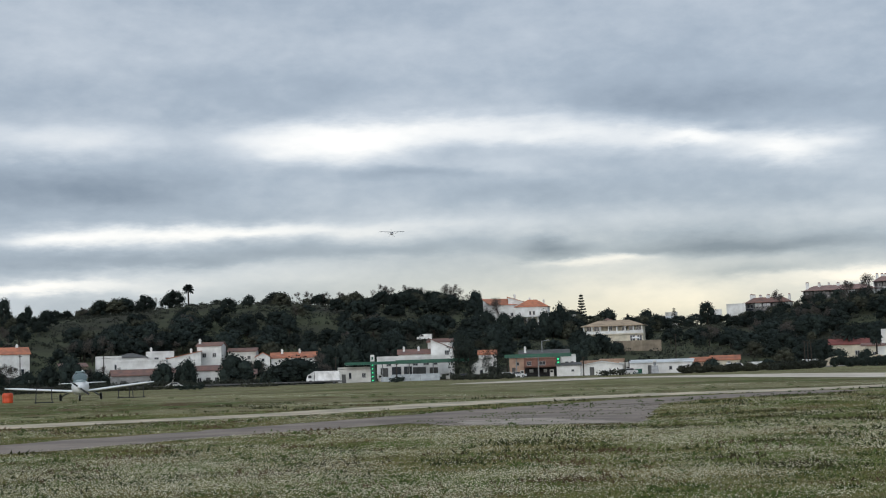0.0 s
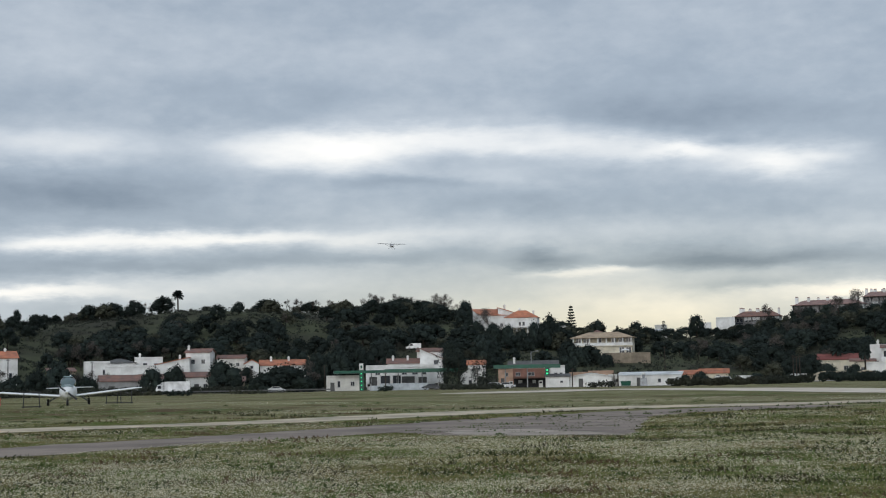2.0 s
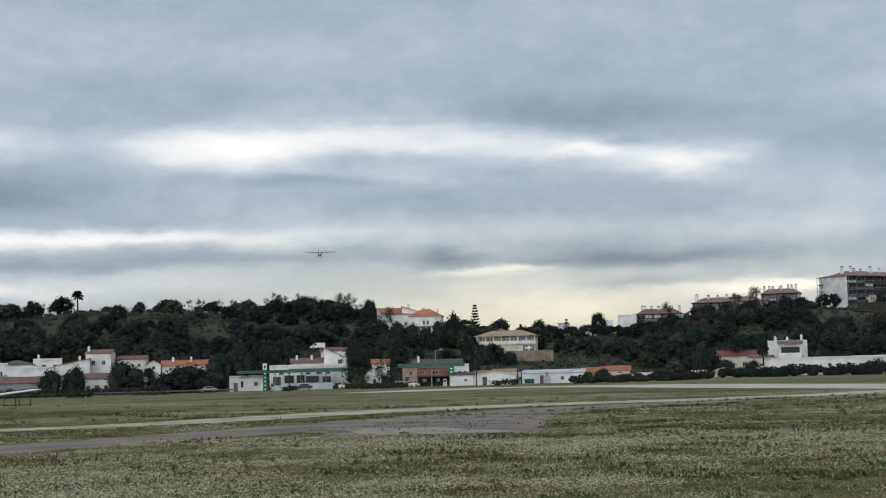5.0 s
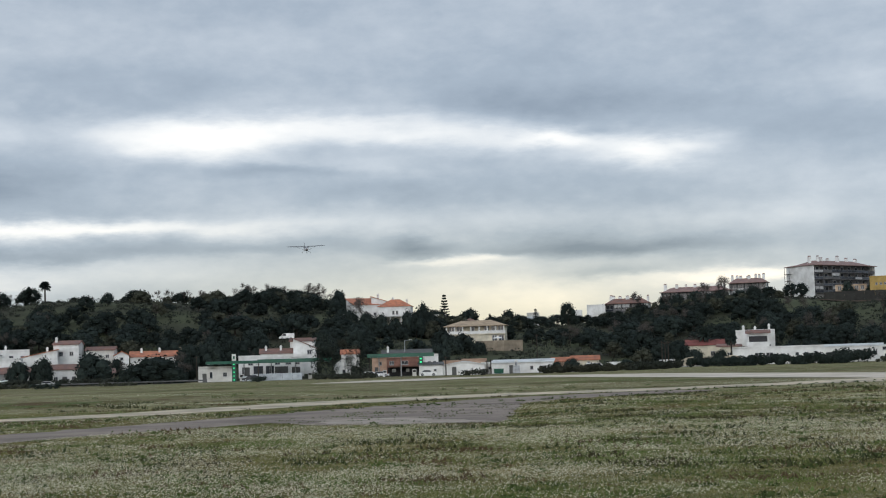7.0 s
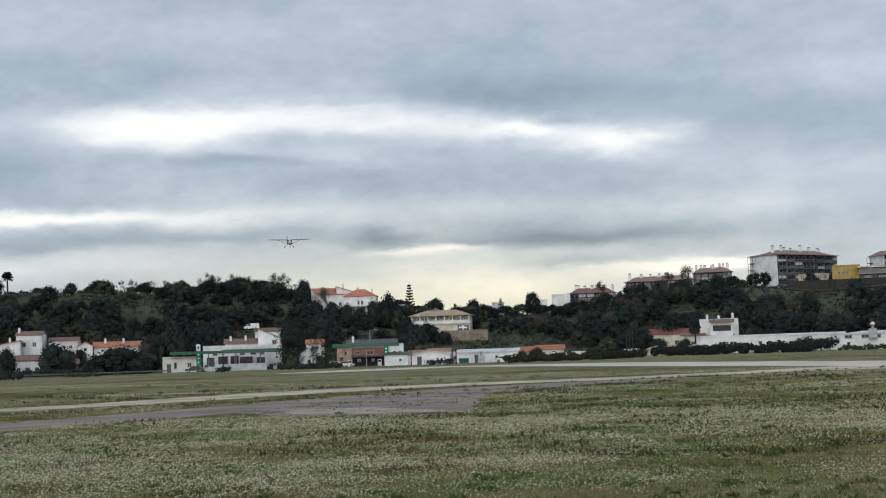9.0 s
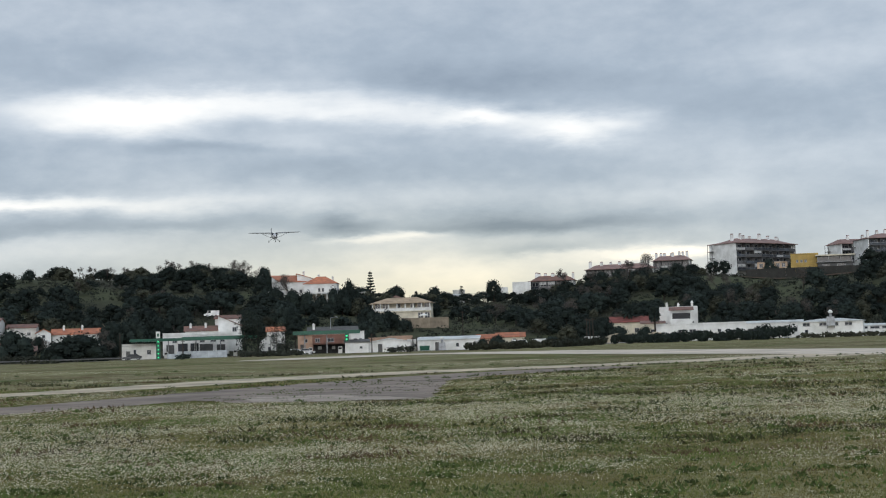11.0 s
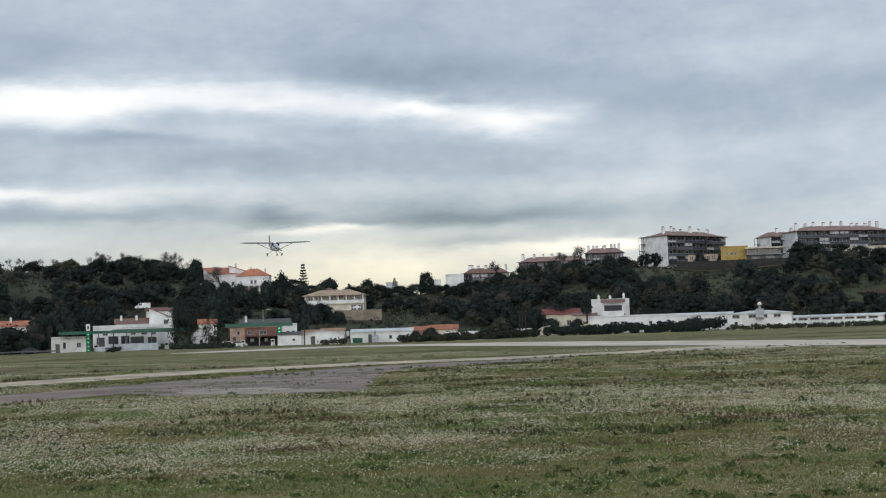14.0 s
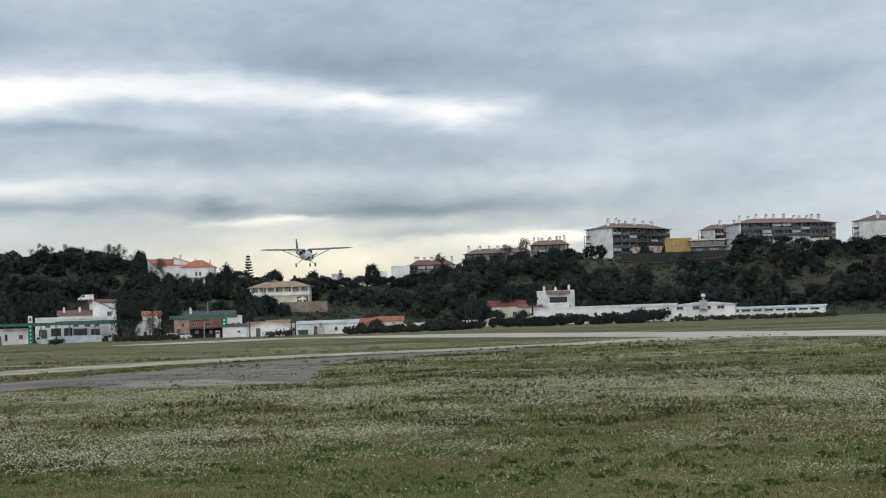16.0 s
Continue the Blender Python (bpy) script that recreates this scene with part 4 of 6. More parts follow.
def build_station():
    house(-3.6, 368, 8.2, 2.6, 6, "flat", 0.4, OFFWHITE, TILE, [(2.4, 1.2, 1.0, 1.1), (-1.0, 0.9, 0.7, 1.6)], [(-2.6, 1.0, 2.1)], label="white filling station kiosk with a flat roof", name="kiosk")
    house(-1.45, 388, 17, 4.9, 9, "flat", 0.7, WHITE, TILE, [(1.6, 3.2, 1.3, 1.2), (4.4, 3.2, 1.5, 1.2), (6.8, 3.2, 1.2, 1.2), (-5.4, 3.2, 1.3, 1.1), (-3.4, 0.5, 2.6, 2.5), (-0.4, 0.5, 2.2, 2.5)], [(-6.6, 2.0, 2.7), (2.6, 3.4, 2.7), (6.4, 2.2, 2.5)], label="white two-storey filling station shop", name="shop")
    house(-1.0, 398, 12, 6.0, 7, "gable", 1.3, OFFWHITE, OLDTILE, chimneys=[(-4.5, 2, 1.8), (-0.5, 2, 1.8)], label="white house with a dark red tiled roof behind the shop")
    house(-0.15, 397, 6.2, 7.0, 9, "side", -3.0, WHITE, OLDTILE, [(1.2, 5.2, 1.2, 1.2)], [], [(-2.6, 0.5, 2.1)], label="tall white house with a steep dark tiled roof")
    house(-0.25, 404, 6.6, 9.2, 5, "gable", 0.9, WHITE, OLDTILE, yaw=-6, label="upper storey of a white house with a brown roof", name="house")
    canopy(-2.95, 366, 12.6, 3.45, 4.05, 2, 12, 2)
    canopy(-0.55, 365, 18.2, 3.45, 4.25, -1, 19, 3)
    canopy(3.55, 364, 16.4, 3.95, 4.75, -1, 8, 3)
    price_sign(-2.88, 360, 1.0, -0.9, 5.8, 5)
    price_sign(4.33, 362, 0.95, 1.3, 4.0, 3)
    w = put("boundary_wall", -1.45, 359.5, 0, None, "low whitewashed boundary wall", "wall")
    for k in range(6):
        part("wall_panel", Shape().box(-7 + k * 2.4, -4.65 + k * 2.4, 0, 0.2, -0.6, 1.7 if k else 1.2), PANEL, w)
    house(2.72, 384, 3.8, 4.0, 7, "lean", 0.6, PEACH, OLDTILE, [(0.2, 2.6, 0.9, 0.9)], [(-0.8, 0.9, 2.1)], label="peach rendered house beside the canopy")
    house(3.65, 381, 8.6, 3.7, 7, "flat", 0.3, BRICK, TILE, [(-3.0, 2.7, 1.2, 1.0), (0.4, 2.7, 1.7, 1.0)], label="terracotta coloured two-storey workshop", name="workshop")
    s = put("dark_lean_to", 3.68, 374, 0, None, "dark open-fronted lean-to with posters", "lean-to")
    part("roof", Shape().box(-4.3, 4.3, -0.3, 6, 2.2, 2.45), OLDTILE, s)
    part("back_wall", Shape().box(-4.2, 4.2, 5.6, 5.8, -0.5, 2.2), DARK, s)
    for x in (-4.1, -1.4, 1.4, 4.1):
        part("post", Shape().box(x - 0.12, x + 0.12, 0, 0.24, -0.5, 2.2), DARK, s)
    for x in (-2.6, 1.0):
        part("poster", Shape().box(x - 0.5, x + 0.5, 0.3, 0.34, 1.0, 1.8), FRAME, s, "pale poster board")
    part("counter", Shape().box(-4.0, 4.0, 0.5, 0.7, -0.5, 1.0), DARK, s)
    house(3.8, 402, 13.4, 4.6, 8, "gable", 1.5, OFFWHITE, DARKROOF, [(-4, 2, 1, 1)], chimneys=[(-5.2, 2, 2.2)], label="white house under a dark grey roof")
    house(4.75, 386, 3.6, 4.4, 5, "flat", 0.3, WHITE, TILE, [(-0.6, 2.4, 0.9, 0.9), (0.8, 2.4, 0.8, 0.9)], label="narrow white house beside the workshop")
    house(4.72, 361, 5.8, 1.7, 6, "lean", 0.6, WHITE, DARKROOF, [(1, 1.1, 0.7, 0.5)], label="small white shed with a dark sheet roof", name="shed")
    house(6.0, 362, 10.2, 1.5, 8, "cross", 0.9, WHITE, SHEET, [], [(-2.4, 1.1, 2.0)], label="white barn with a low gable and pale roof", name="barn")
    house(7.0, 368, 4.2, 1.9, 6, "flat", 0.2, OFFWHITE, SHEET, [(0, 1.0, 0.8, 0.8)], label="small white flat-roofed store", name="store")
    house(8.25, 362, 15.2, 1.7, 9, "lean", 0.7, WHITE, SHEET, [(2.4, 0.8, 0.8, 0.9), (5.6, 0.8, 0.8, 0.9)], [(-2.6, 1.0, 2.0)], yaw=-3, label="long white shed with a pale sheet metal roof", name="long_shed")
    house(5.6, 410, 6, 2.6, 6, "flat", 0.3, PEACH, TILE, [(1, 1.2, 0.9, 0.8)], label="low peach coloured house")
    house(6.4, 408, 7, 2.9, 6, "flat", 0.3, PEACH, TILE, [(-1.5, 1.2, 0.9, 0.8)], label="peach coloured house with a parapet")
    house(9.85, 398, 6, 1.6, 6, "gable", 1.1, PEACH, TILE, [(0, 0.7, 0.9, 0.9)], label="low house with an orange tiled roof")
    house(10.7, 396, 7.5, 1.8, 6, "gable", 1.2, CREAM, TILE, [(1, 0.7, 0.9, 0.9)], label="low cream house with an orange tiled roof")
    house(1.3, 380, 4.6, 2.4, 5, "cross", 1.7, WHITE, DARKROOF, [(0.3, 0.9, 0.9, 1.0)], label="small white gabled house behind conifers")
    house(1.6, 416, 5, 5.4, 5, "gable", 1.3, WHITE, TILE, label="house with an orange roof behind conifers")
    b = put("green_skip", 7.35, 359, 0, None, "dark green metal waste container", "container")
    part("body", Shape().box(-1.1, 1.1, 0, 1.5, 0.1, 1.2, -0.12), GREEN, b)
    part("rim", Shape().box(-1.3, 1.3, -0.18, -0.1, 1.12, 1.24), GREEN, b)
    vent_tower(8.03, 358.5, 1.0)
    for az, d, h in ((5.3, 359, 4.6), (7.05, 359, 3.6), (6.9, 359, 3.4), (2.35, 372, 5.5), (-1.95, 359, 4.4)):
        pole(az, d, h, False)
    pole(8.86, 425, 8.2, False)
    pole(3.72, 404, 8.2, True)
    pole(-16.15, 398, 8.5, False)
    pole(-13.1, 396, 7.5, False)
    pole(-4.3, 374, 6.5, False)
    pole(13.66, 364, 6.5, False)
    pole(13.78, 364, 6.2, False)
    pole(13.9, 364, 6.4, False)


def vent_tower(az, d, k, z=None):
    v = put("vent_unit", az, d, 0, z, "grey metal extractor vent with a domed cap", "vent")
    part("casing", Shape().box(-0.9 * k, 0.9 * k, -0.5 * k, 0.5 * k, 0, 1.9 * k, 0.1 * k), STEEL, v)
    part("duct", Shape().tube((0, 0, 1.85 * k), (0, 0, 2.7 * k), 0.3 * k, 0.3 * k, 10), STEEL, v)
    part("dome", Shape().rings([[(0.5 * k * math.cos(a) * r, 0.5 * k * math.sin(a) * r, 2.65 * k + z0 * k) for a in np.arange(12) * math.tau / 12] for r, z0 in ((0.8, 0), (1.0, 0.15), (0.9, 0.4), (0.5, 0.62), (0.1, 0.7))]), WHITE, v, smooth=True)
    for x in (-0.7, 0.7):
        part("leg", Shape().box(x * k - 0.1, x * k + 0.1, -0.4 * k, 0.4 * k, -0.6, 0.02), STEEL, v)


def pole(az, d, h, lamp):
    p = put("street_lamp" if lamp else "utility_pole", az, d, 0, None, "tall grey street lamp with a short arm" if lamp else "dark wooden utility pole", "lamp post" if lamp else "pole", "poles")
    part("shaft", Shape().tube((0, 0, -0.5), (0, 0, h), 0.16, 0.11, 8), STEEL if lamp else BARK, p)
    if lamp:
        part("arm", Shape().tube((0, 0, h - 0.15), (1.5, 0, h + 0.15), 0.07, 0.06, 6), STEEL, p)
        part("lamp_head", Shape().box(1.2, 2.1, -0.15, 0.15, h + 0.06, h + 0.24, 0.03), FRAME, p)
    else:
        part("crossbar", Shape().box(-0.5, 0.5, -0.06, 0.06, h - 0.4, h - 0.28), BARK, p)


def villa(az, d, w, z0, top):
    root = put("villa", az, d, -6, z0, "cream two-storey villa with a columned veranda and hipped roof", "house")
    h, dep = top - z0, 10
    part("core", Shape().box(-w / 2, w / 2, 2.2, dep, -4, h), CREAM, root)
    part("lower_wall", wall_with_openings(w, 2.9, 0, [(6.3, 0.7, 1.7, 1.9), (8.5, 0.7, 1.7, 1.9)], below=4), CREAM, root)
    part("terrace_slab", Shape().box(-w / 2 - 0.3, w / 2 + 0.3, -0.5, 2.2, 2.9, 3.2), CREAM, root)
    part("parapet", Shape().box(-w / 2 - 0.3, w / 2 + 0.3, -0.5, -0.3, 3.2, 4.1), WHITE, root)
    for k in range(8):
        x = -w / 2 + 0.2 + k * (w - 0.4) / 7
        part("column", Shape().tube((x, -0.2, 3.2), (x, -0.2, h), 0.24, 0.2, 8), WHITE, root)
    part("roof", roof_shape("hip", w, dep, h, 1.9, 0.8), paint("pale_clay_tiles", (0.42, 0.32, 0.22), 0.9, 0.15, 0.5, 7, 0.3), root, "pale tiled hipped roof")
    for x, a in ((-7.9, 1.9), (-5.4, 1.9), (-1.0, 1.2), (3.6, 1.6), (6.0, 1.9), (8.3, 1.9)):
        window(root, x, 2.0, 4.2, a, 1.9, WHITE)
    for x in (6.3, 8.5):
        window(root, x, 0, 0.7, 1.7, 1.9, WHITE)


def build_hill_houses():
    house(2.4, 528, 12, 24.0, 9, "lean", 2.6, WHITE, TILE, [(2, 1.5, 1.1, 1.2)], chimneys=[(4.2, 3, 3.6)], yaw=18, label="large white hill house with an orange sloping roof", base=18.5)
    house(2.85, 529, 7, 24.5, 9, "side", -2.4, WHITE, TILE, [(0, 4.2, 1, 1)], chimneys=[(-2.6, 3, 1.6)], label="tall white wing of a hill house", base=18.5)
    house(3.36, 520, 11.5, 22.9, 9, "hip", 2.6, WHITE, TILE, [(-0.4, 2.9, 0.9, 1.4), (0.9, 2.9, 0.9, 1.4), (-3.5, 0.6, 1.4, 1.8)], chimneys=[(-1, 5, 3.0), (4.0, 5, 2.2)], yaw=-6, label="white hill house with an orange hipped roof", base=17.0)
    v = put("veranda", 3.3, 508, 0, 16.5, "white pillared veranda below the hill house", "veranda")
    part("slab", Shape().box(-5, 5, 0, 6, 2.4, 2.7), WHITE, v)
    for k in range(6):
        part("pillar", Shape().box(-4.8 + k * 1.85, -4.45 + k * 1.85, 0.1, 0.45, -2, 2.4), WHITE, v)
    part("back_wall", Shape().box(-5, 5, 5.7, 6, -2, 2.4), CREAM, v)
    house(1.75, 505, 7, 19.6, 3, "flat", 0.3, WHITE, TILE, label="white terraced garden wall on the hill", name="garden_wall", base=17.0)
    villa(6.48, 480, 19.2, 8.3, 14.1)
    w = put("retaining_wall", 7.4, 466, 4, 4.2, "tall bare concrete retaining wall under the villa", "wall")
    for k in range(5):
        part("wall_panel", Shape().box(-7.5 + k * 3, -4.52 + k * 3, 0, 0.5, -2, 4.7), TAN, w)
    p = put("parasol", 7.35, 468, 0, 8.2, "pale open garden parasol", "parasol")
    part("post", Shape().tube((0, 0, -0.3), (0, 0, 2.0), 0.05, 0.05, 6), STEEL, p)
    part("canopy", Shape().rings([[(r * math.cos(a), r * math.sin(a), z) for a in np.arange(10) * math.tau / 10] for r, z in ((1.6, 1.4), (1.0, 1.75), (0.05, 2.05))]), WHITE, p)
    house(4.95, 560, 8, 20.6, 6, "flat", 0.3, WHITE, TILE, [(0, 1, 1, 1)], label="far white flat-roofed house")
    house(6.3, 545, 5, 17.4, 5, "hip", 1.3, CREAM, OLDTILE, label="far small house with a brown roof")
    house(8.3, 610, 12, 19.6, 6, "lean", 0.9, CONCRETE, SHEET, label="far pale sheet-roofed hall", name="hall")
    t = put("round_tank", 8.75, 645, 0, None, "far round white water tank", "tank")
    part("body", Shape().tube((0, 0, -2), (0, 0, 23.0 - t.matrix_basis.translation.z), 2.6, 2.6, 16), OFFWHITE, t)
    part("rim", Shape().tube((0, 0, 22.9 - t.matrix_basis.translation.z), (0, 0, 23.3 - t.matrix_basis.translation.z), 2.8, 2.8, 16), OFFWHITE, t)
    house(10.4, 660, 6, 24.0, 6, "flat", 0.4, WHITE, TILE, [(-1.4, 1.4, 1, 1), (1.2, 1.4, 1, 1)], label="far small white house")
    house(11.2, 640, 8, 25.4, 8, "flat", 0.4, WHITE, TILE, [(1.6, 2.6, 1.8, 1.3)], label="far white block with dark windows")
    apartment(12.35, 648, -10, 19, 10, 19.5, 26.0, 2, 5, OLDTILE, 7, "far low apartment row with dark balconies")
    apartment(15.0, 680, -8, 31, 10, 25.0, 31.6, 2, 8, PINKTILE, 7, "long low apartment row with a faded tiled roof")
    apartment(17.0, 692, -6, 17, 10, 28.6, 35.2, 2, 5, PINKTILE, 8, "pale apartment row on the hilltop")


def apartment(az, d, yaw, w, depth, z0, top, floors, bays, tiles, chimneys, label, bow=0.0, rise=2.2):
    """A block whose balconied front bows back by an angle towards one end; a plain white wall closes each end."""
    root = put("apartment_block", az, d, yaw, z0, label, "apartment building", "apartment blocks on the hill")
    h, bend = top - z0, math.radians(bow)
    fh = h / floors

    def bent(shape):
        if bend:
            r = w / bend
            out = []
            for x, y, z in shape.v:
                a = bend * (x + w / 2) / w
                out.append((r * math.sin(a) - w / 2 - y * math.sin(a), r * (1 - math.cos(a)) + y * math.cos(a), z))
            shape.v = out
        return shape

    def band(x0, x1, y0, y1, z0, z1, n=1):
        rings = []
        for k in range(n + 1):
            x = x0 + (x1 - x0) * k / n
            rings.append([(x, y0, z0), (x, y1, z0), (x, y1, z1), (x, y0, z1)])
        return bent(Shape().rings(rings))

    part("core", band(-w / 2, w / 2, 1.8, depth, -5, h, bays), CONCRETE, root)
    for x in (-w / 2, w / 2 - 0.3):
        part("end_wall", band(x - 0.15, x + 0.3, -0.1, depth + 0.1, -5, h + 0.05), WHITE, root, "plain white end wall")
    rings, inset = [], min(depth * 0.5, w * 0.2)
    for k in range(2 * bays + 1):
        x = -w / 2 - 0.7 + (w + 1.4) * k / (2 * bays)
        up = rise * min(1.0, (w / 2 + 0.7 - abs(x)) / inset)
        rings.append([(x, -1.0, h + 0.06), (x, depth + 0.8, h + 0.06), (x, depth + 0.8, h + 0.3), (x, depth * 0.55, h + 0.3 + up), (x, depth * 0.4, h + 0.3 + up), (x, -1.0, h + 0.3)])
    part("roof", bent(Shape().rings(rings)), tiles, root)
    bw = (w - 0.6) / bays
    rng = np.random.default_rng(int(d))
    for f in range(floors):
        z = f * fh
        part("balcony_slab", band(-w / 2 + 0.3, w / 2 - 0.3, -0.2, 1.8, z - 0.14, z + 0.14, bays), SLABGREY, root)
        for b in range(bays):
            x, kind = -w / 2 + 0.3 + b * bw, rng.random()
            rail = part("balcony", band(x + 0.15, x + bw - 0.15, -0.15, -0.05, z + 0.14, z + 0.95), GLASS if kind < 0.55 else SLABGREY if kind < 0.85 else FRAME, root)
            part("handrail", band(x + 0.15, x + bw - 0.15, -0.2, -0.02, z + 0.96, z + 1.06), STEEL, rail)
            pane = band(x + bw * 0.14, x + bw * 0.86, 1.72, 1.79, z + 0.2, z + fh - 0.55)
            opening = part("window", pane, GLASS, root, "dark balcony glazing")
            part("mullion", band(x + bw * 0.48, x + bw * 0.52, 1.66, 1.715, z + 0.2, z + fh - 0.55), FRAME, opening)
            if rng.random() < 0.16:
                part("awning", band(x + 0.3, x + bw - 0.3, -0.1, 0.0, z + fh * 0.52, z + fh - 0.2), FRAME, root, "pale lowered blind")
    for b in range(bays + 1):
        x = -w / 2 + 0.3 + b * bw
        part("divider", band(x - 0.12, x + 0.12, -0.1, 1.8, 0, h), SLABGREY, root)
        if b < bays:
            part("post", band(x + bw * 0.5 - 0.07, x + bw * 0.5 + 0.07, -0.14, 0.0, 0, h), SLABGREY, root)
    if floors > 2:
        for y in (depth - 3.0, depth - 0.2):
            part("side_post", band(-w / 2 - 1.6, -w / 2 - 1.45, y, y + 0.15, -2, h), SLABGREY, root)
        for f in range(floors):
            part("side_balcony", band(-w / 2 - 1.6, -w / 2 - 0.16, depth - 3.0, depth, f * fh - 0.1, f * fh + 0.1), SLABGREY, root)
    for k in range(chimneys):
        x, y = -w / 2 + w * (k + rng.uniform(0.2, 0.9)) / chimneys, depth * rng.uniform(0.25, 0.5)
        t = h + rise + rng.uniform(0.9, 1.9)
        wide = rng.uniform(0.45, 0.75)
        c = part("chimney", band(x - wide, x + wide, y, y + 0.9, h + 0.6, t), WHITE, root)
        part("cap", band(x - wide * 0.8, x + wide * 0.8, y + 0.1, y + 0.8, t, t + 0.4), PINKTILE, c)
    return root


def build_right_hill():
    apartment(20.8, 622, 45, 40, 15.5, 26.2, 37.2, 4, 8, PINKTILE, 9, "white four-storey apartment block with glazed balconies", 16)
    apartment(26.35, 633, 22, 47, 17, 26.6, 37.6, 4, 10, PINKTILE, 11, "long white apartment block with dark balconies", 22)
    apartment(30.35, 655, 62, 24, 17, 28, 37.8, 4, 5, PINKTILE, 6, "white apartment block at the end of the hill", 8)
    apartment(23.9, 668, 30, 14, 12, 27, 38.0, 4, 3, PINKTILE, 2, "rear wing of the long apartment block")
    house(20.8, 606, 12, 28.6, 5, "flat", 0.3, APRICOT, TILE, row(5, 11, 1.2, 1.4, 1.6), label="peach ground floor extension with arches", base=25.5, name="extension")
    house(22.0, 592, 10.6, 30.7, 9, "flat", 0.4, YELLOW, TILE, [(-2.8, 3.0, 0.9, 1.0), (-1.2, 3.0, 0.9, 1.0), (0.4, 3.0, 0.9, 1.0)], label="ochre yellow flat-roofed house", base=24.6)
    v = put("terrace_villa", 23.1, 590, 2, 24.6, "grey villa with a broad flat roof and glazed upper floor", "house")
    part("lower_wall", wall_with_openings(13, 2.5, 0, [(-3.2, 0.4, 3.0, 1.5), (2.6, 0.4, 3.4, 1.5)], below=3), SLABGREY, v, "grey rendered ground floor")
    for x in (-3.2, 2.6):
        window(v, x, 0, 0.4, 3.2, 1.5, STEEL, sill=False)
    part("terrace_slab", Shape().box(-6.8, 6.8, -1.2, 9, 2.502, 2.75), CONCRETE, v)
    part("glass_balustrade", Shape().box(-6.6, 6.6, -1.1, -1.04, 2.752, 3.6), GLASS, v)
    part("upper_core", Shape().box(-6.2, 6.2, 2.2, 9, 2.752, 5.0), DARK, v)
    for k in range(6):
        part("upper_pane", Shape().box(-6.1 + k * 2.05, -4.15 + k * 2.05, 2.1, 2.18, 2.9, 4.9), GLASS, v)
    for x in (-6.4, -2.2, 2.2, 6.4):
        part("pillar", Shape().box(x - 0.15, x + 0.15, -0.9, -0.6, 2.752, 5.0), CONCRETE, v)
    part("flat_roof", Shape().box(-7.2, 7.6, -1.6, 9.4, 5.002, 5.5), CREAM, v, "cream overhanging roof slab")
    house(26.6, 612, 22, 29.5, 5, "flat", 0.3, CREAM, TILE, row(8, 21, 0.9, 1.6, 1.5), label="cream ground floor terrace row", base=26.5, name="extension")
    w = put("terrace_wall", 22.4, 573, 1, 22.6, "long dark terrace retaining wall", "wall")
    for k in range(14):
        x = -25.9 + 3.7 * k
        g = w.matrix_basis @ Vector((x + 1.8, 0, 0))
        part("wall_panel", Shape().box(x, x + 3.67, 0, 0.5, -4, max(2.3, float(land(g.x, g.y)) - 22.6 + 1.5)), STONE, w)
    strip("earth_bank", [spot(19.6, 563)[:2] + (5.0,), spot(21.0, 561)[:2] + (8.0,), spot(23.0, 561)[:2] + (8.0,), spot(25.0, 563)[:2] + (6.0,)], EARTH, "bare brown earth bank under the terrace wall", "bank", 0.5)
    strip("bare_slope", [spot(26.6, 470)[:2] + (3.0,), spot(27.6, 466)[:2] + (6.0,), spot(28.6, 462)[:2] + (5.0,), spot(29.8, 460)[:2] + (3.0,)], EARTH, "bare reddish soil on the slope", "bank", 0.5)
    r = put("white_railing", 21.2, 583, 0, 24.2, "white balustrade on the terrace", "railing")
    part("top_rail", Shape().box(-5, 5, 0, 0.15, 0.9, 1.05), WHITE, r)
    for k in range(14):
        part("baluster", Shape().box(-5 + k * 0.75, -4.85 + k * 0.75, 0, 0.15, -0.4, 0.9), WHITE, r)


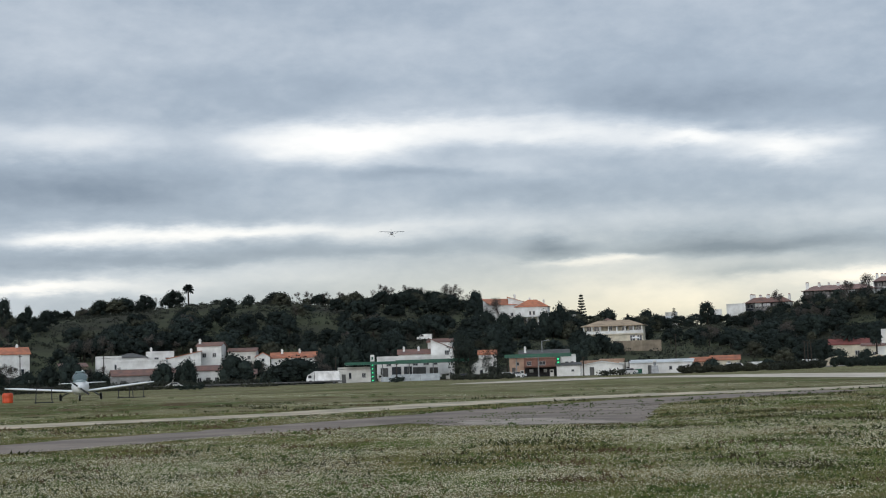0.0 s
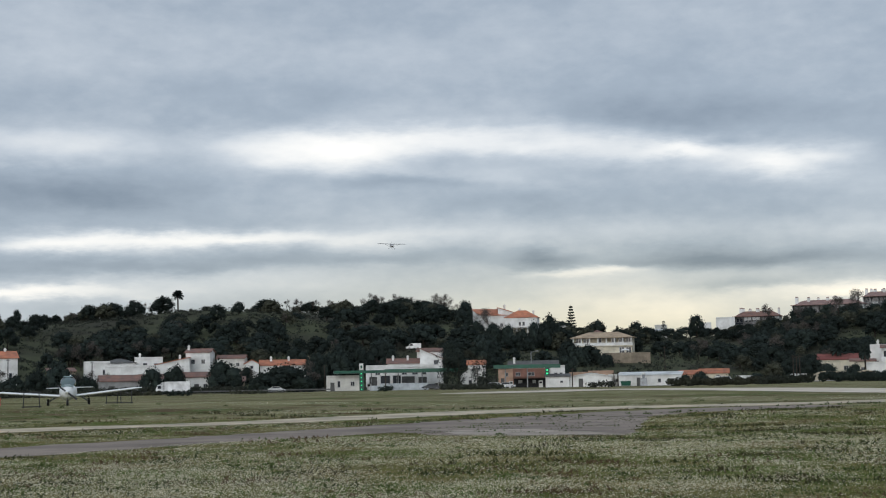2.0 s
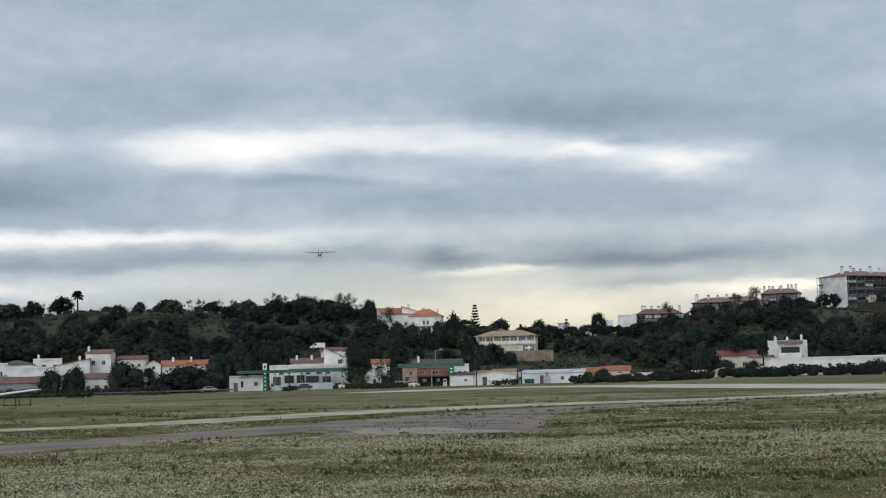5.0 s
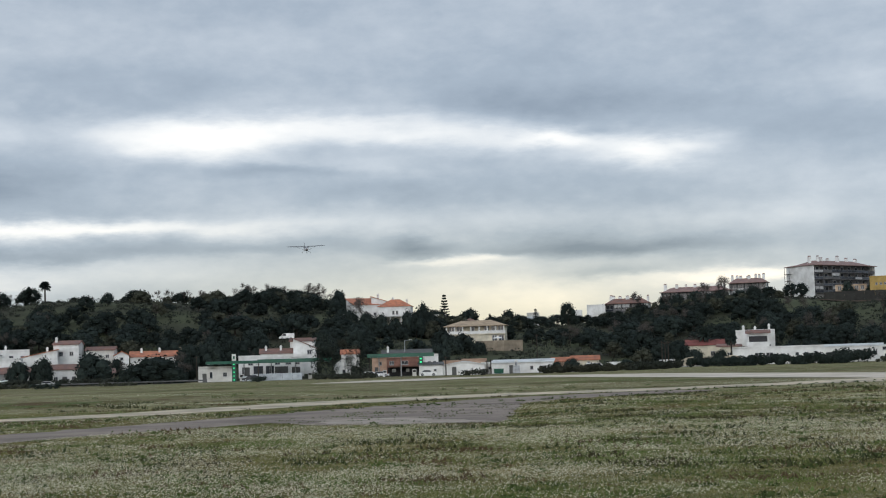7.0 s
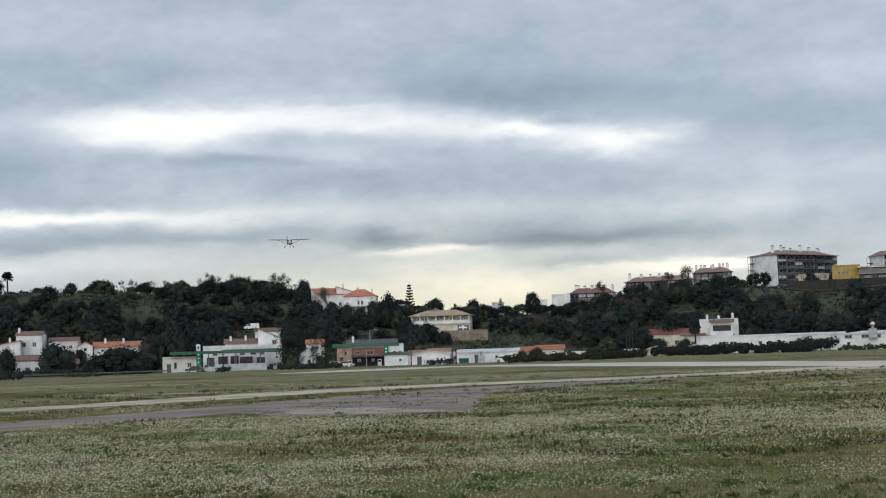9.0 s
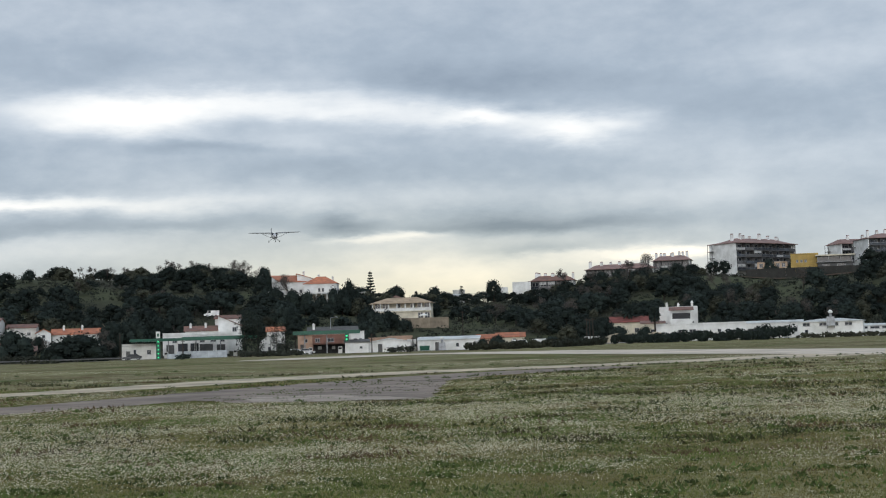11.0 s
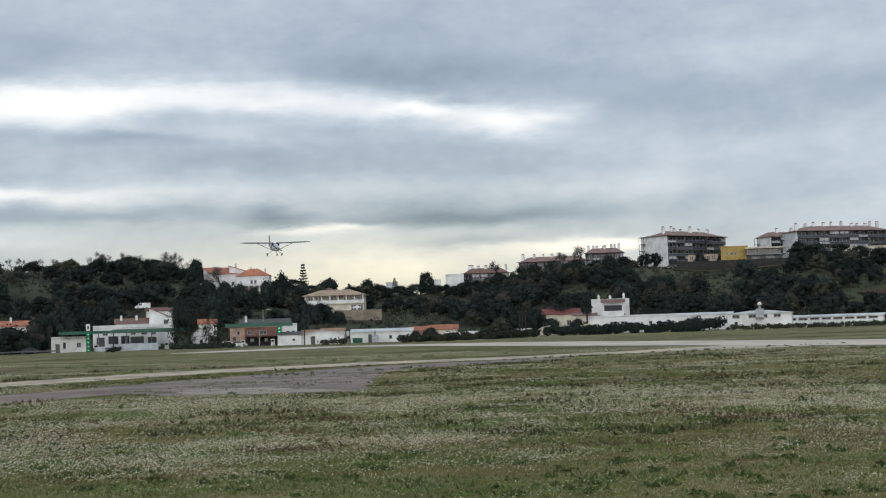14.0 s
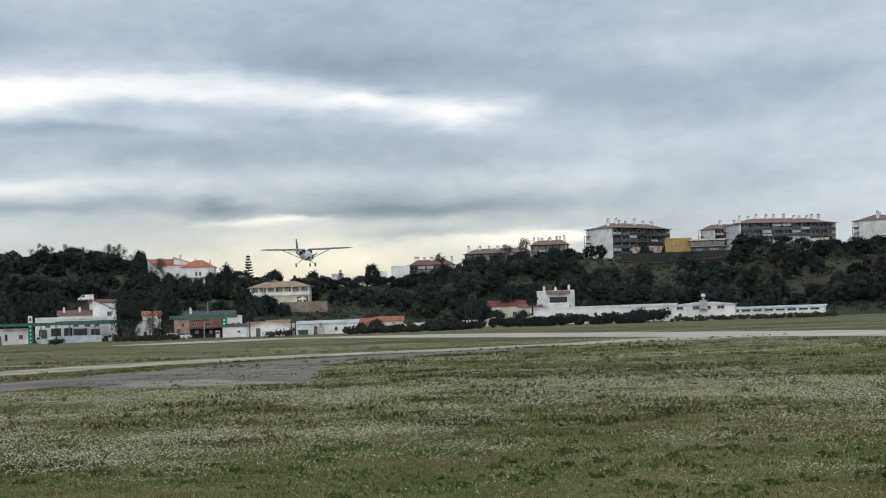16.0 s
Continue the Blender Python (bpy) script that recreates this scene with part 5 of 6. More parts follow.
def build_right_village():
    house(18.0, 368, 22, 3.6, 8, "flat", 0.3, WHITE, SHEET, [(-4.6, 1.9, 1.7, 0.9), (-1.9, 1.9, 1.7, 0.9), (4.6, 1.9, 0.9, 0.8), (8.4, 1.6, 2, 0.8)], [], label="long white flat-roofed clubhouse wing", name="clubhouse", yaw=-3)
    house(20.7, 368, 14, 3.3, 7, "lean", 0.5, WHITE, SHEET, row(4, 13, 1.6, 2.2, 0.9), label="white wing with a corrugated pale roof", name="clubhouse", yaw=-3)
    house(22.85, 356, 14.5, 3.3, 10, "hip", 0.6, WHITE, SHEET, [(-5.6, 2.6, 1.7, 0.8), (-1.8, 2.6, 1.7, 0.8), (0.9, 2.6, 1.7, 0.8), (4.0, 2.6, 1.7, 0.8), (-5.6, 1.1, 0.8, 0.7)], label="white hangar annex with a row of small windows", name="hangar", yaw=-3)
    vent_tower(22.85, 355, 1.1, 2.2)
    house(25.5, 370, 24, 1.9, 5, "lean", 0.4, WHITE, SHEET, row(8, 22, 1.6, 2.2, 0.55), label="long low white hangar with a shallow sheet roof", name="hangar", yaw=-5)
    house(17.2, 392, 10, 8.0, 8, "flat", 0.5, WHITE, OLDTILE, [(-3.6, 2.6, 1.5, 1.2), (3.4, 2.8, 1.0, 1.4)], chimneys=[(-3, 2, 1.2), (0, 3, 1.0), (3.6, 3, 1.5)], label="white two-storey house with a rounded balcony")
    b = put("balcony_block", 17.3, 386, 0, None, "white rounded balcony with a dark loggia and brown roof", "balcony")
    g = b.matrix_basis.translation.z
    part("loggia", Shape().box(-2.8, 2.8, 1.0, 5, -1, 7.4 - g), WHITE, b)
    # thin near-black panel on the solid wall stands in for the loggia's shade
    part("opening", Shape().box(-2.3, 2.3, 0.9, 0.98, 5.1 - g, 6.7 - g), DARK, b)
    part("parapet", Shape().prism([(-2.6, 4.0 - g), (2.6, 4.0 - g), (3.0, 4.6 - g), (3.0, 5.2 - g), (-3.0, 5.2 - g), (-3.0, 4.6 - g)], -0.4, 0.9), WHITE, b)
    part("roof", roof_shape("lean", 6, 3, 7.4 - g, 0.8, 0.2), OLDTILE, b)
    house(15.3, 398, 10, 4.8, 8, "gable", 1.5, CREAM, paint("red_clay_tiles", (0.20, 0.06, 0.05), 0.9, 0.2, 0.5, 7, 0.3), [(-3, 1.4, 1.2, 1.2), (2, 1.4, 1.2, 1.2)], label="cream house with a dark red tiled roof")
    house(16.2, 388, 6, 4.2, 5, "lean", 0.7, CREAM, OLDTILE, [(0, 1.6, 1, 1)], label="small cream house with a brown roof")
    for az, w in ((14.95, 8.5), (16.3, 6)):
        s = put("shade_house", az, 362, 0, None, "low arched pale plastic shade house", "greenhouse")
        part("cover", Shape().prism([(-w / 2, -0.4), (w / 2, -0.4), (w / 2, 1.2), (w * 0.3, 2.1), (0, 2.5), (-w * 0.3, 2.1), (-w / 2, 1.2)], 0, 5), PALE, s)
        part("base_rail", Shape().box(-w / 2 - 0.05, w / 2 + 0.05, -0.06, -0.01, -0.3, 0.2), CONCRETE, s)


def guard_rail():
    g = tagged(new("guard_rail"), "grey steel guard rail along the road", "guard rail")
    xs = np.arange(-112, -22, 4.0)
    ys = np.interp(xs, (-110, -66, -30), (343, 350, 354)) - 4.4
    for k, (x, y) in enumerate(zip(xs, ys)):
        z = float(land(x, y))
        part("post", Shape().box(x - 0.07, x + 0.07, y - 0.07, y + 0.07, z - 0.3, z + 0.72), SLABGREY, g)
        if k + 1 < len(xs):
            x1, y1 = xs[k + 1], ys[k + 1]
            z1 = float(land(x1, y1))
            part("rail", Shape().add([(x, y - 0.1, z + 0.45), (x1, y1 - 0.1, z1 + 0.45), (x1, y1 - 0.16, z1 + 0.6), (x, y - 0.16, z + 0.6), (x, y - 0.1, z + 0.75), (x1, y1 - 0.1, z1 + 0.75), (x, y - 0.08, z + 0.6), (x1, y1 - 0.08, z1 + 0.6)],
                                     [(0, 1, 2, 3), (3, 2, 5, 4), (0, 6, 7, 1), (6, 4, 5, 7), (0, 3, 4, 6), (1, 2, 5, 7)]), SLABGREY, g)


guard_rail()
build_village()
build_station()
build_hill_houses()
build_right_hill()
build_right_village()


# ---- planting ----
def plant_hill():
    rng = np.random.default_rng(12)

    def clear(az, d):
        """Gaps for houses, the green slope and terraces."""
        for a0, a1, d0, d1 in ((-18, -4.4, 366, 436), (-4.4, 12.5, 340, 416), (4.3, 8.6, 440, 492), (13, 30, 330, 402), (0.9, 4.4, 486, 545), (18.2, 24.4, 512, 680), (24.4, 30, 572, 680), (7.6, 9.6, 395, 465), (-1.7, 0.1, 425, 474), (7.2, 10.2, 555, 650), (9.5, 18, 628, 720)):
            if a0 < az < a1 and d0 < d < d1:
                return False
        if -9.5 < az < -4.0 and 470 < d < 600:
            return rng.random() < 0.20
        if -18 < az < -13 and 480 < d < 640:
            return rng.random() < 0.85
        if 18 < az < 23 and 480 < d < 560:
            return rng.random() < 0.35
        return True

    count, woods = 0, {"carob": [], "olive": []}
    while count < 860:
        az, d = rng.uniform(-19, 32), math.sqrt(rng.uniform(372 ** 2, 660 ** 2))
        x, y, z = spot(az, d)
        here = np.array([x]), np.array([y])
        if not clear(az, d) or 0.6 * patchy(*here, 34.0, 71)[0] + 0.4 * patchy(*here, 13.0, 72)[0] < (0.42 if az < 9 else 0.36):
            continue
        k, count = rng.random(), count + 1
        if d > 505 and k < 0.92:
            kind = ("carob", int(rng.integers(5))) if k < 0.66 else ("olive", int(rng.integers(3)))
            meshes, h0, w0, *_ = KINDS[kind]
            x, y, z = spot(az, d)
            high = rng.uniform(3.6, 7.4) if d < 600 else rng.uniform(3.0, 5.8)
            high = min(high, 3.4) if az > 9 and d > 540 else high
            wide, turn = high * rng.uniform(1.1, 1.6) / w0, rng.uniform(0, math.tau)
            co = np.empty(len(meshes[1].vertices) * 3, np.float32)
            meshes[1].vertices.foreach_get("co", co)
            co = co.reshape(-1, 3)
            c, s = math.cos(turn) * wide, math.sin(turn) * wide
            woods[kind[0]].append(np.stack([x + co[:, 0] * c - co[:, 1] * s, y + co[:, 0] * s + co[:, 1] * c, z + co[:, 2] * high / h0], -1))
            continue
        size = rng.uniform(4.0, 8.6) if d < 600 else rng.uniform(3.4, 5.6)
        if k < 0.70:
            tree(("carob", int(rng.integers(5))), az, d, size, size * rng.uniform(1.1, 1.6))
        elif k < 0.9:
            tree(("olive", int(rng.integers(3))), az, d, size * 0.85, size * rng.uniform(0.9, 1.2))
        else:
            tree(("bare", int(rng.integers(3))), az, d, size * 1.0)
    for kind, material in (("carob", LEAF), ("olive", OLIVE)):
        tagged(new("far_wood", leaf_mesh("far_wood", np.concatenate(woods[kind]), material)), "dark evergreen woodland along the hilltop" if kind == "carob" else "grey-green olive woodland along the hilltop", "woodland", kind="stuff")


plant_hill()
for az, d, h, w in ((3.9, 500, 6.5, 8), (4.4, 505, 5.6, 7), (5.0, 468, 5, 7), (6.0, 462, 4.6, 7),
                    (1.1, 520, 8.4, 8.6), (-0.3, 560, 6.5, 9), (-1.6, 560, 6.5, 9), (-3.0, 520, 8, 11), (-4.2, 545, 6, 9), (-2.4, 560, 7, 9), (-7.6, 560, 5.5, 6.5), (-12.6, 590, 7, 10), (-16.0, 600, 5, 6), (10.1, 575, 10, 9), (9.4, 560, 3.5, 6), (12.9, 600, 5, 8), (17.8, 600, 5.0, 9), (13.9, 600, 6, 10), (18.6, 592, 6.5, 7.5), (29.4, 600, 6, 10), (27.8, 596, 5.5, 9), (28.6, 585, 6, 11), (20.9, 585, 5, 5), (24.2, 586, 5, 6), (15.6, 590, 5, 9), (16.7, 590, 5, 9)):
    tree(("carob", int(d * 7 + h * 10) % 5), az, d, h, w)
for az, d, h, w in ((1.68, 500, 6.1, 7.2), (2.23, 497, 6.9, 7.6), (2.82, 498, 7.0, 7.2), (3.39, 500, 6.1, 6.3), (2.0, 490, 4.0, 8.3), (3.09, 490, 4.2, 8.3), (4.46, 505, 12.0, 9.4), (3.88, 500, 9.2, 6.3), (-5.89, 366, 6.8, 17.3), (-6.71, 367, 4.8, 7.8), (-5.03, 366, 3.8, 7.0),
                    (-8.2, 374, 8.2, 11.5), (-10.0, 374, 7.2, 7.4), (-10.9, 374, 6.6, 7.4), (-14.3, 384, 8.6, 8.6), (-15.1, 388, 6.5, 7.0), (-13.3, 386, 4.5, 6), (-16.2, 376, 4.0, 7),
                    (1.6, 500, 7.0, 7), (2.3, 497, 6.6, 8), (2.9, 492, 5.0, 7), (14.3, 392, 6.5, 8), (14.9, 372, 4.4, 6), (15.9, 374, 4.0, 5), (13.6, 388, 6, 9), (18.6, 384, 6, 7), (19.4, 380, 5, 8), (10.2, 362, 3.4, 5), (9.6, 362, 2.6, 4), (12.3, 362, 2.6, 5), (4.2, 500, 8.5, 9), (3.6, 488, 4.5, 7), (6.0, 460, 6.2, 9), (5.2, 464, 7, 9), (5.6, 455, 6, 8), (6.6, 455, 4.2, 6), (-16.9, 398, 4.2, 7), (-15.9, 396, 4.5, 6), (-13.8, 396, 4.5, 6), (-7.3, 404, 5, 5), (-4.7, 376, 4.8, 6), (-4.6, 412, 8, 9), (-3.7, 415, 9, 10), (-2.9, 420, 8.5, 10), (-2.1, 428, 9, 10), (-1.9, 450, 6, 7), (0.6, 430, 9, 10), (1.9, 440, 9, 11), (-5.4, 436, 7, 9), (5.0, 425, 6, 8), (15.0, 598, 6.5, 9), (16.0, 600, 6, 9), (14.3, 600, 6, 9), (17.2, 602, 6.0, 8), (1.2, 505, 5, 6)):
    tree(("bush", int(d) % 2), az, d, h, w)
for az, d, h, w in ((9.0, 600, 4.4, 10.2), (9.71, 590, 5.0, 11.5), (10.36, 590, 3.8, 11.0), (7.78, 560, 8.1, 7.1), (6.3, 560, 8.7, 8.5), (5.2, 560, 7.1, 6.2), (24.39, 598, 10.1, 10.1), (25.08, 598, 8.5, 11.1), (25.81, 596, 5.9, 8.6), (26.65, 594, 6.4, 11.1), (27.47, 590, 5.1, 12.5), (28.29, 588, 3.8, 12.4), (29.11, 586, 4.3, 13.9), (29.83, 586, 5.8, 12.4), (19.01, 585, 6.8, 6.4), (20.69, 600, 7.9, 5.6), (21.55, 600, 7.3, 6.1), (-15.84, 600, 7.8, 4.1), (-16.69, 590, 11.7, 7.5), (-12.26, 590, 6.9, 11.5), (-11.29, 590, 4.6, 5.5), (-6.51, 585, 5.3, 11.4), (-5.43, 540, 3.2, 9.1), (-6.54, 470, 7.5, 8.0), (-3.45, 520, 8.6, 10.6), (-2.81, 480, 7.2, 14.2), (-1.49, 470, 7.4, 11.9), (-3.26, 440, 9.1, 11.2), (-1.91, 560, 5.6, 9.5), (0.12, 560, 7.4, 10.4), (1.18, 545, 10.5, 8.3), (-11.69, 470, 9.3, 11.9), (-12.74, 460, 10.2, 11.7), (-10.2, 480, 8.0, 8.1)):
    tree(("carob", int(az * 10 + h * 7) % 5), az, d, h, w)
for az, d, h, w in ((0.4, 361, 10.0, 5.0), (0.9, 362, 9.4, 4.4), (1.62, 361, 6.8, 4.2), (1.98, 362, 7.4, 3.6)):
    tree(("column", 0), az, d, h, w)
for az, d, h in ((-5.76, 600, 4.4), (-5.24, 600, 5.1), (-4.73, 600, 4.9), (-4.01, 600, 5.4), (-2.57, 600, 8.2), (-2.16, 600, 6.6), (-1.55, 600, 7.7), (-1.08, 600, 6.9), (2.2, 505, 10.6),
                     (-11.2, 600, 5), (2.3, 505, 6), (3.0, 503, 5), (-16.9, 396, 6.0), (-16.4, 396, 5.5), (-13.4, 392, 5), (-12.4, 390, 4.5), (-7.4, 392, 5), (-5.0, 400, 6), (-4.8, 372, 5), (15.6, 640, 5), (15.8, 640, 5)):
    tree(("bare", int(d + h * 3) % 3), az, d, h)
tree(("poplar", 0), 16.11, 640, 12.0, 5.2)
tree(("tiered", 0), 5.31, 560, 13.7, 5.2)
tree(("tiered", 0), 8.85, 600, 7.5, 3.5)
tree(("palm", 0), -9.89, 585, 9.0, 5.0)
tree(("palm", 0), 16.29, 366, 9.0, 3.2)
tree(("palm", 0), 15.3, 400, 9.5, 4.0)
tree(("cypress", 0), 7.1, 560, 6.0)
tree(("umbrella", 0), 6.35, 560, 6.5, 8.0)
tree(("umbrella", 0), 5.6, 560, 5.5, 6.0)
tree(("umbrella", 0), 24.6, 598, 8.5, 10.0)
tree(("umbrella", 0), 25.9, 600, 8.0, 9.0)
tree(("column", 0), 7.9, 560, 6.6, 6.5)


def scrub():
    """Low bushes all over the slopes, and the hedges and rough growth at the field's far edge."""
    rng = np.random.default_rng(31)
    out = []
    for k in range(4200):
        az, d = rng.uniform(-19, 32), math.sqrt(rng.uniform(395 ** 2, 640 ** 2))
        x, y, z = spot(az, d)
        w = rng.uniform(0.5, 2.0) * (0.35 if 19 < az < 25.6 and 550 < d < 576 else 1.0)
        out.append(leaf_cloud(30, [(x, y, z + w * 0.3), (x + w * 0.8, y, z + w * 0.2)], [w, w * 0.7], 0.3, rng, 0.6, 0.6))
    return np.concatenate(out)


tagged(new("hill_scrub", leaf_mesh("hill_scrub", scrub(), SCRUB)), "dry low scrub covering the hillside", "scrub", kind="stuff")


def hedge(name, line, h, w, material, seed, label, leaves=900):
    rng = np.random.default_rng(seed)
    cs, rs = [], []
    (a0, d0), (a1, d1) = line
    n = 8 + int(abs(a1 - a0) * 6.0 / 0.8)
    for k in range(n):
        s = (k + rng.uniform(0, 1)) / n
        x, y, z = spot(a0 + (a1 - a0) * s, d0 + (d1 - d0) * s)
        cs.append((x, y, z + h * rng.uniform(0.25, 0.65)))
        rs.append(w * rng.uniform(0.6, 1.2))
    root = tagged(new(name), label, "hedge", "roadside growth")
    for c in cs[::6]:
        part("stem", Shape().tube((c[0], c[1], float(land(c[0], c[1])) - 0.2), c, 0.08, 0.04, 4), BARK, root)
    part("foliage", leaf_mesh("foliage", leaf_cloud(leaves, cs, rs, 0.24, rng, 0.8, 0.2), material), None, root)


hedge("bramble_bank", ((9.6, 345), (14.0, 345)), 1.6, 1.1, LEAF, 63, "dark tangled bushes beyond the runway", 5000)
hedge("clipped_hedge", ((14.6, 326), (20.6, 322)), 2.5, 1.35, LEAF, 51, "dark green hedge in front of white buildings", 15000)
hedge("clipped_hedge", ((20.2, 330), (21.4, 330)), 4.0, 1.5, LEAF, 52, "tall dark bush beside the white hangar", 2600)
hedge("bramble_bank", ((9.0, 330), (13.2, 324)), 1.8, 1.1, OLIVE, 53, "rough olive bramble bank", 8000)
hedge("bramble_bank", ((12.4, 318), (14.4, 318)), 2.0, 1.2, SCRUB, 54, "dry brown bramble bank", 2500)
hedge("reed_bank", ((0.2, 336), (2.6, 336)), 1.5, 0.8, SCRUB, 55, "dry reeds along the field edge", 3000)
hedge("reed_bank", ((5.9, 330), (6.9, 330)), 1.8, 0.9, SCRUB, 56, "dry brown reed clump", 500)
hedge("dark_bush", ((-2.2, 330), (-1.7, 330)), 1.2, 0.7, LEAF, 57, "dark low bush by the fence", 300)
hedge("dark_bush", ((-10.4, 300), (-9.4, 300)), 1.3, 0.7, LEAF, 58, "dark low bush at the field edge", 400)
hedge("bramble_bank", ((-17.5, 372), (-7.2, 369)), 1.9, 1.3, SCRUB, 59, "brown brambles along the road", 11000)
hedge("bramble_bank", ((-17.5, 338), (-10.5, 342)), 0.9, 0.8, OLIVE, 62, "low rough growth on the road verge", 4500)
hedge("bramble_bank", ((21.6, 335), (27.8, 340)), 1.1, 0.8, OLIVE, 60, "low weeds along the white hangar", 4500)
hedge("dark_bush", ((-7.9, 330), (-6.6, 330)), 0.7, 0.8, OLIVE, 61, "olive green roadside bush", 400)


# ---- aircraft ----
def ellipse(x, z0, w, h, n=14, power=2.4, y=0.0):
    """A rounded section across the fuselage at x, flat-sided as power grows."""
    out = []
    for k in range(n):
        a = k * math.tau / n
        c, s = math.cos(a), math.sin(a)
        out.append((x, y + w / 2 * math.copysign(abs(c) ** (2 / power), c), z0 + h / 2 * math.copysign(abs(s) ** (2 / power), s)))
    return out


def wing_shape(y0, y1, x0, c0, c1, z0, z1, thick=0.12, sweep=0.0, n=6):
    """A wing panel along y with a rounded nose: x0 the nose, c the chord, z the height at root and tip."""
    rings = []
    for k in range(n + 1):
        s = k / n
        c, z, y, x = c0 + (c1 - c0) * s, z0 + (z1 - z0) * s, y0 + (y1 - y0) * s, x0 - sweep * s
        t = thick * c * (1 if k < n else 0.4)
        rings.append([(x, y, z), (x - 0.08 * c, y, z + t * 0.45), (x - 0.3 * c, y, z + t * 0.62), (x - 0.65 * c, y, z + t * 0.4), (x - c, y, z), (x - 0.6 * c, y, z - t * 0.28), (x - 0.25 * c, y, z - t * 0.4), (x - 0.05 * c, y, z - t * 0.28)])
    return Shape().rings(rings)


def wheel(parent, x, y, z, r, w):
    ob = part("wheel", Shape().rings([[(x + q * math.cos(a), y + o, z + q * math.sin(a)) for a in np.arange(14) * math.tau / 14] for q, o in ((r * 0.75, -w / 2), (r, -w / 4), (r, w / 4), (r * 0.75, w / 2))]), RUBBER, parent)
    part("rim", Shape().tube((x, y - w * 0.55, z), (x, y + w * 0.55, z), r * 0.5, r * 0.5, 10), SKIN, ob)
    return ob


def high_wing_aircraft():
    """Nose along +x, wings along y, origin at the wing's middle."""
    root = tagged(new("light_aircraft"), "white high-wing light aircraft on approach with fixed gear", "aircraft")
    body = [(2.35, -0.75, 0.5, 0.5), (2.2, -0.75, 0.85, 0.75), (1.4, -0.72, 1.05, 0.95), (0.9, -0.6, 1.15, 1.15), (0.3, -0.5, 1.2, 1.25), (-0.9, -0.5, 1.15, 1.2), (-1.9, -0.45, 0.8, 0.85), (-3.6, -0.3, 0.42, 0.5), (-5.0, -0.2, 0.18, 0.3)]
    part("fuselage", Shape().rings([ellipse(x, z, w, h) for x, z, w, h in body]), COWL, root, smooth=True)
    part("windscreen", Shape().add([(1.25, -0.52, -0.28), (1.25, 0.52, -0.28), (0.45, 0.56, 0.1), (0.45, -0.56, 0.1), (1.15, -0.5, -0.3), (1.15, 0.5, -0.3)], [(0, 1, 2, 3), (0, 1, 5, 4)]), GLASS, root, "dark windscreen")
    for s in (-1, 1):
        part("side_window", Shape().box(-0.9, 0.6, s * 0.6 - 0.02, s * 0.6 + 0.02, -0.42, -0.02), GLASS, root)
        part("wing", wing_shape(s * 0.3, s * 5.65, 0.8, 1.55, 1.25, 0.12, 0.24, 0.15), WINGSHADE, root)
        part("strut", Shape().tube((0.2, s * 0.55, -0.95), (0.15, s * 2.9, 0.12), 0.045, 0.04, 6), STEEL, root)
        part("tailplane", wing_shape(s * 0.1, s * 1.6, -4.1, 0.95, 0.65, -0.12, -0.12, 0.08), WINGSHADE, root)
        leg = part("gear_leg", Shape().tube((-0.3, s * 0.4, -1.05), (-0.3, s * 1.12, -1.62), 0.06, 0.04, 6), COWL, root)
        wheel(root, -0.3, s * 1.18, -1.68, 0.24, 0.16)
        part("wheel_fairing", Shape().rings([ellipse(x, -1.6, w, h, 8, 2, s * 1.18) for x, w, h in ((0.1, 0.05, 0.08), (-0.1, 0.2, 0.25), (-0.35, 0.2, 0.25), (-0.75, 0.04, 0.06))]), COWL, leg)
    part("nose_leg", Shape().tube((1.75, 0, -1.05), (1.85, 0, -1.62), 0.05, 0.04, 6), STEEL, root)
    wheel(root, 1.88, 0, -1.72, 0.21, 0.14)
    part("fin", Shape().add([(x, y, z) for y in (-0.04, 0.04) for x, z in ((-3.9, 0.0), (-4.7, 1.45), (-5.15, 1.45), (-5.05, -0.2))], [(0, 1, 2, 3), (4, 5, 6, 7), (0, 1, 5, 4), (1, 2, 6, 5), (2, 3, 7, 6), (3, 0, 4, 7)]), WINGSHADE, root)
    part("cowl_intake", Shape().box(2.2, 2.37, -0.32, 0.32, -0.86, -0.66, 0.02), DARK, root)
    part("spinner", Shape().rings([ellipse(x, -0.72, w, w, 10, 2) for x, w in ((2.3, 0.3), (2.5, 0.24), (2.66, 0.04))]), COWL, root, smooth=True)
    prop = part("propeller", Shape().add([(0.0, -0.06, 0.08), (0.0, 0.06, 0.08), (0.03, 0.09, 0.5), (0.02, 0.05, 0.88), (0.0, -0.05, 0.88), (-0.03, -0.07, 0.5), (0.0, 0.06, -0.08), (0.0, -0.06, -0.08), (0.03, -0.09, -0.5), (0.02, -0.05, -0.88), (0.0, 0.05, -0.88), (-0.03, 0.07, -0.5)],
                                         [(0, 1, 2, 3, 4, 5), (6, 7, 8, 9, 10, 11), (0, 1, 6, 7)]), DARK, root, "dark two-bladed propeller")
    prop.matrix_basis = pose(2.45, 0, -0.72)
    return root, prop


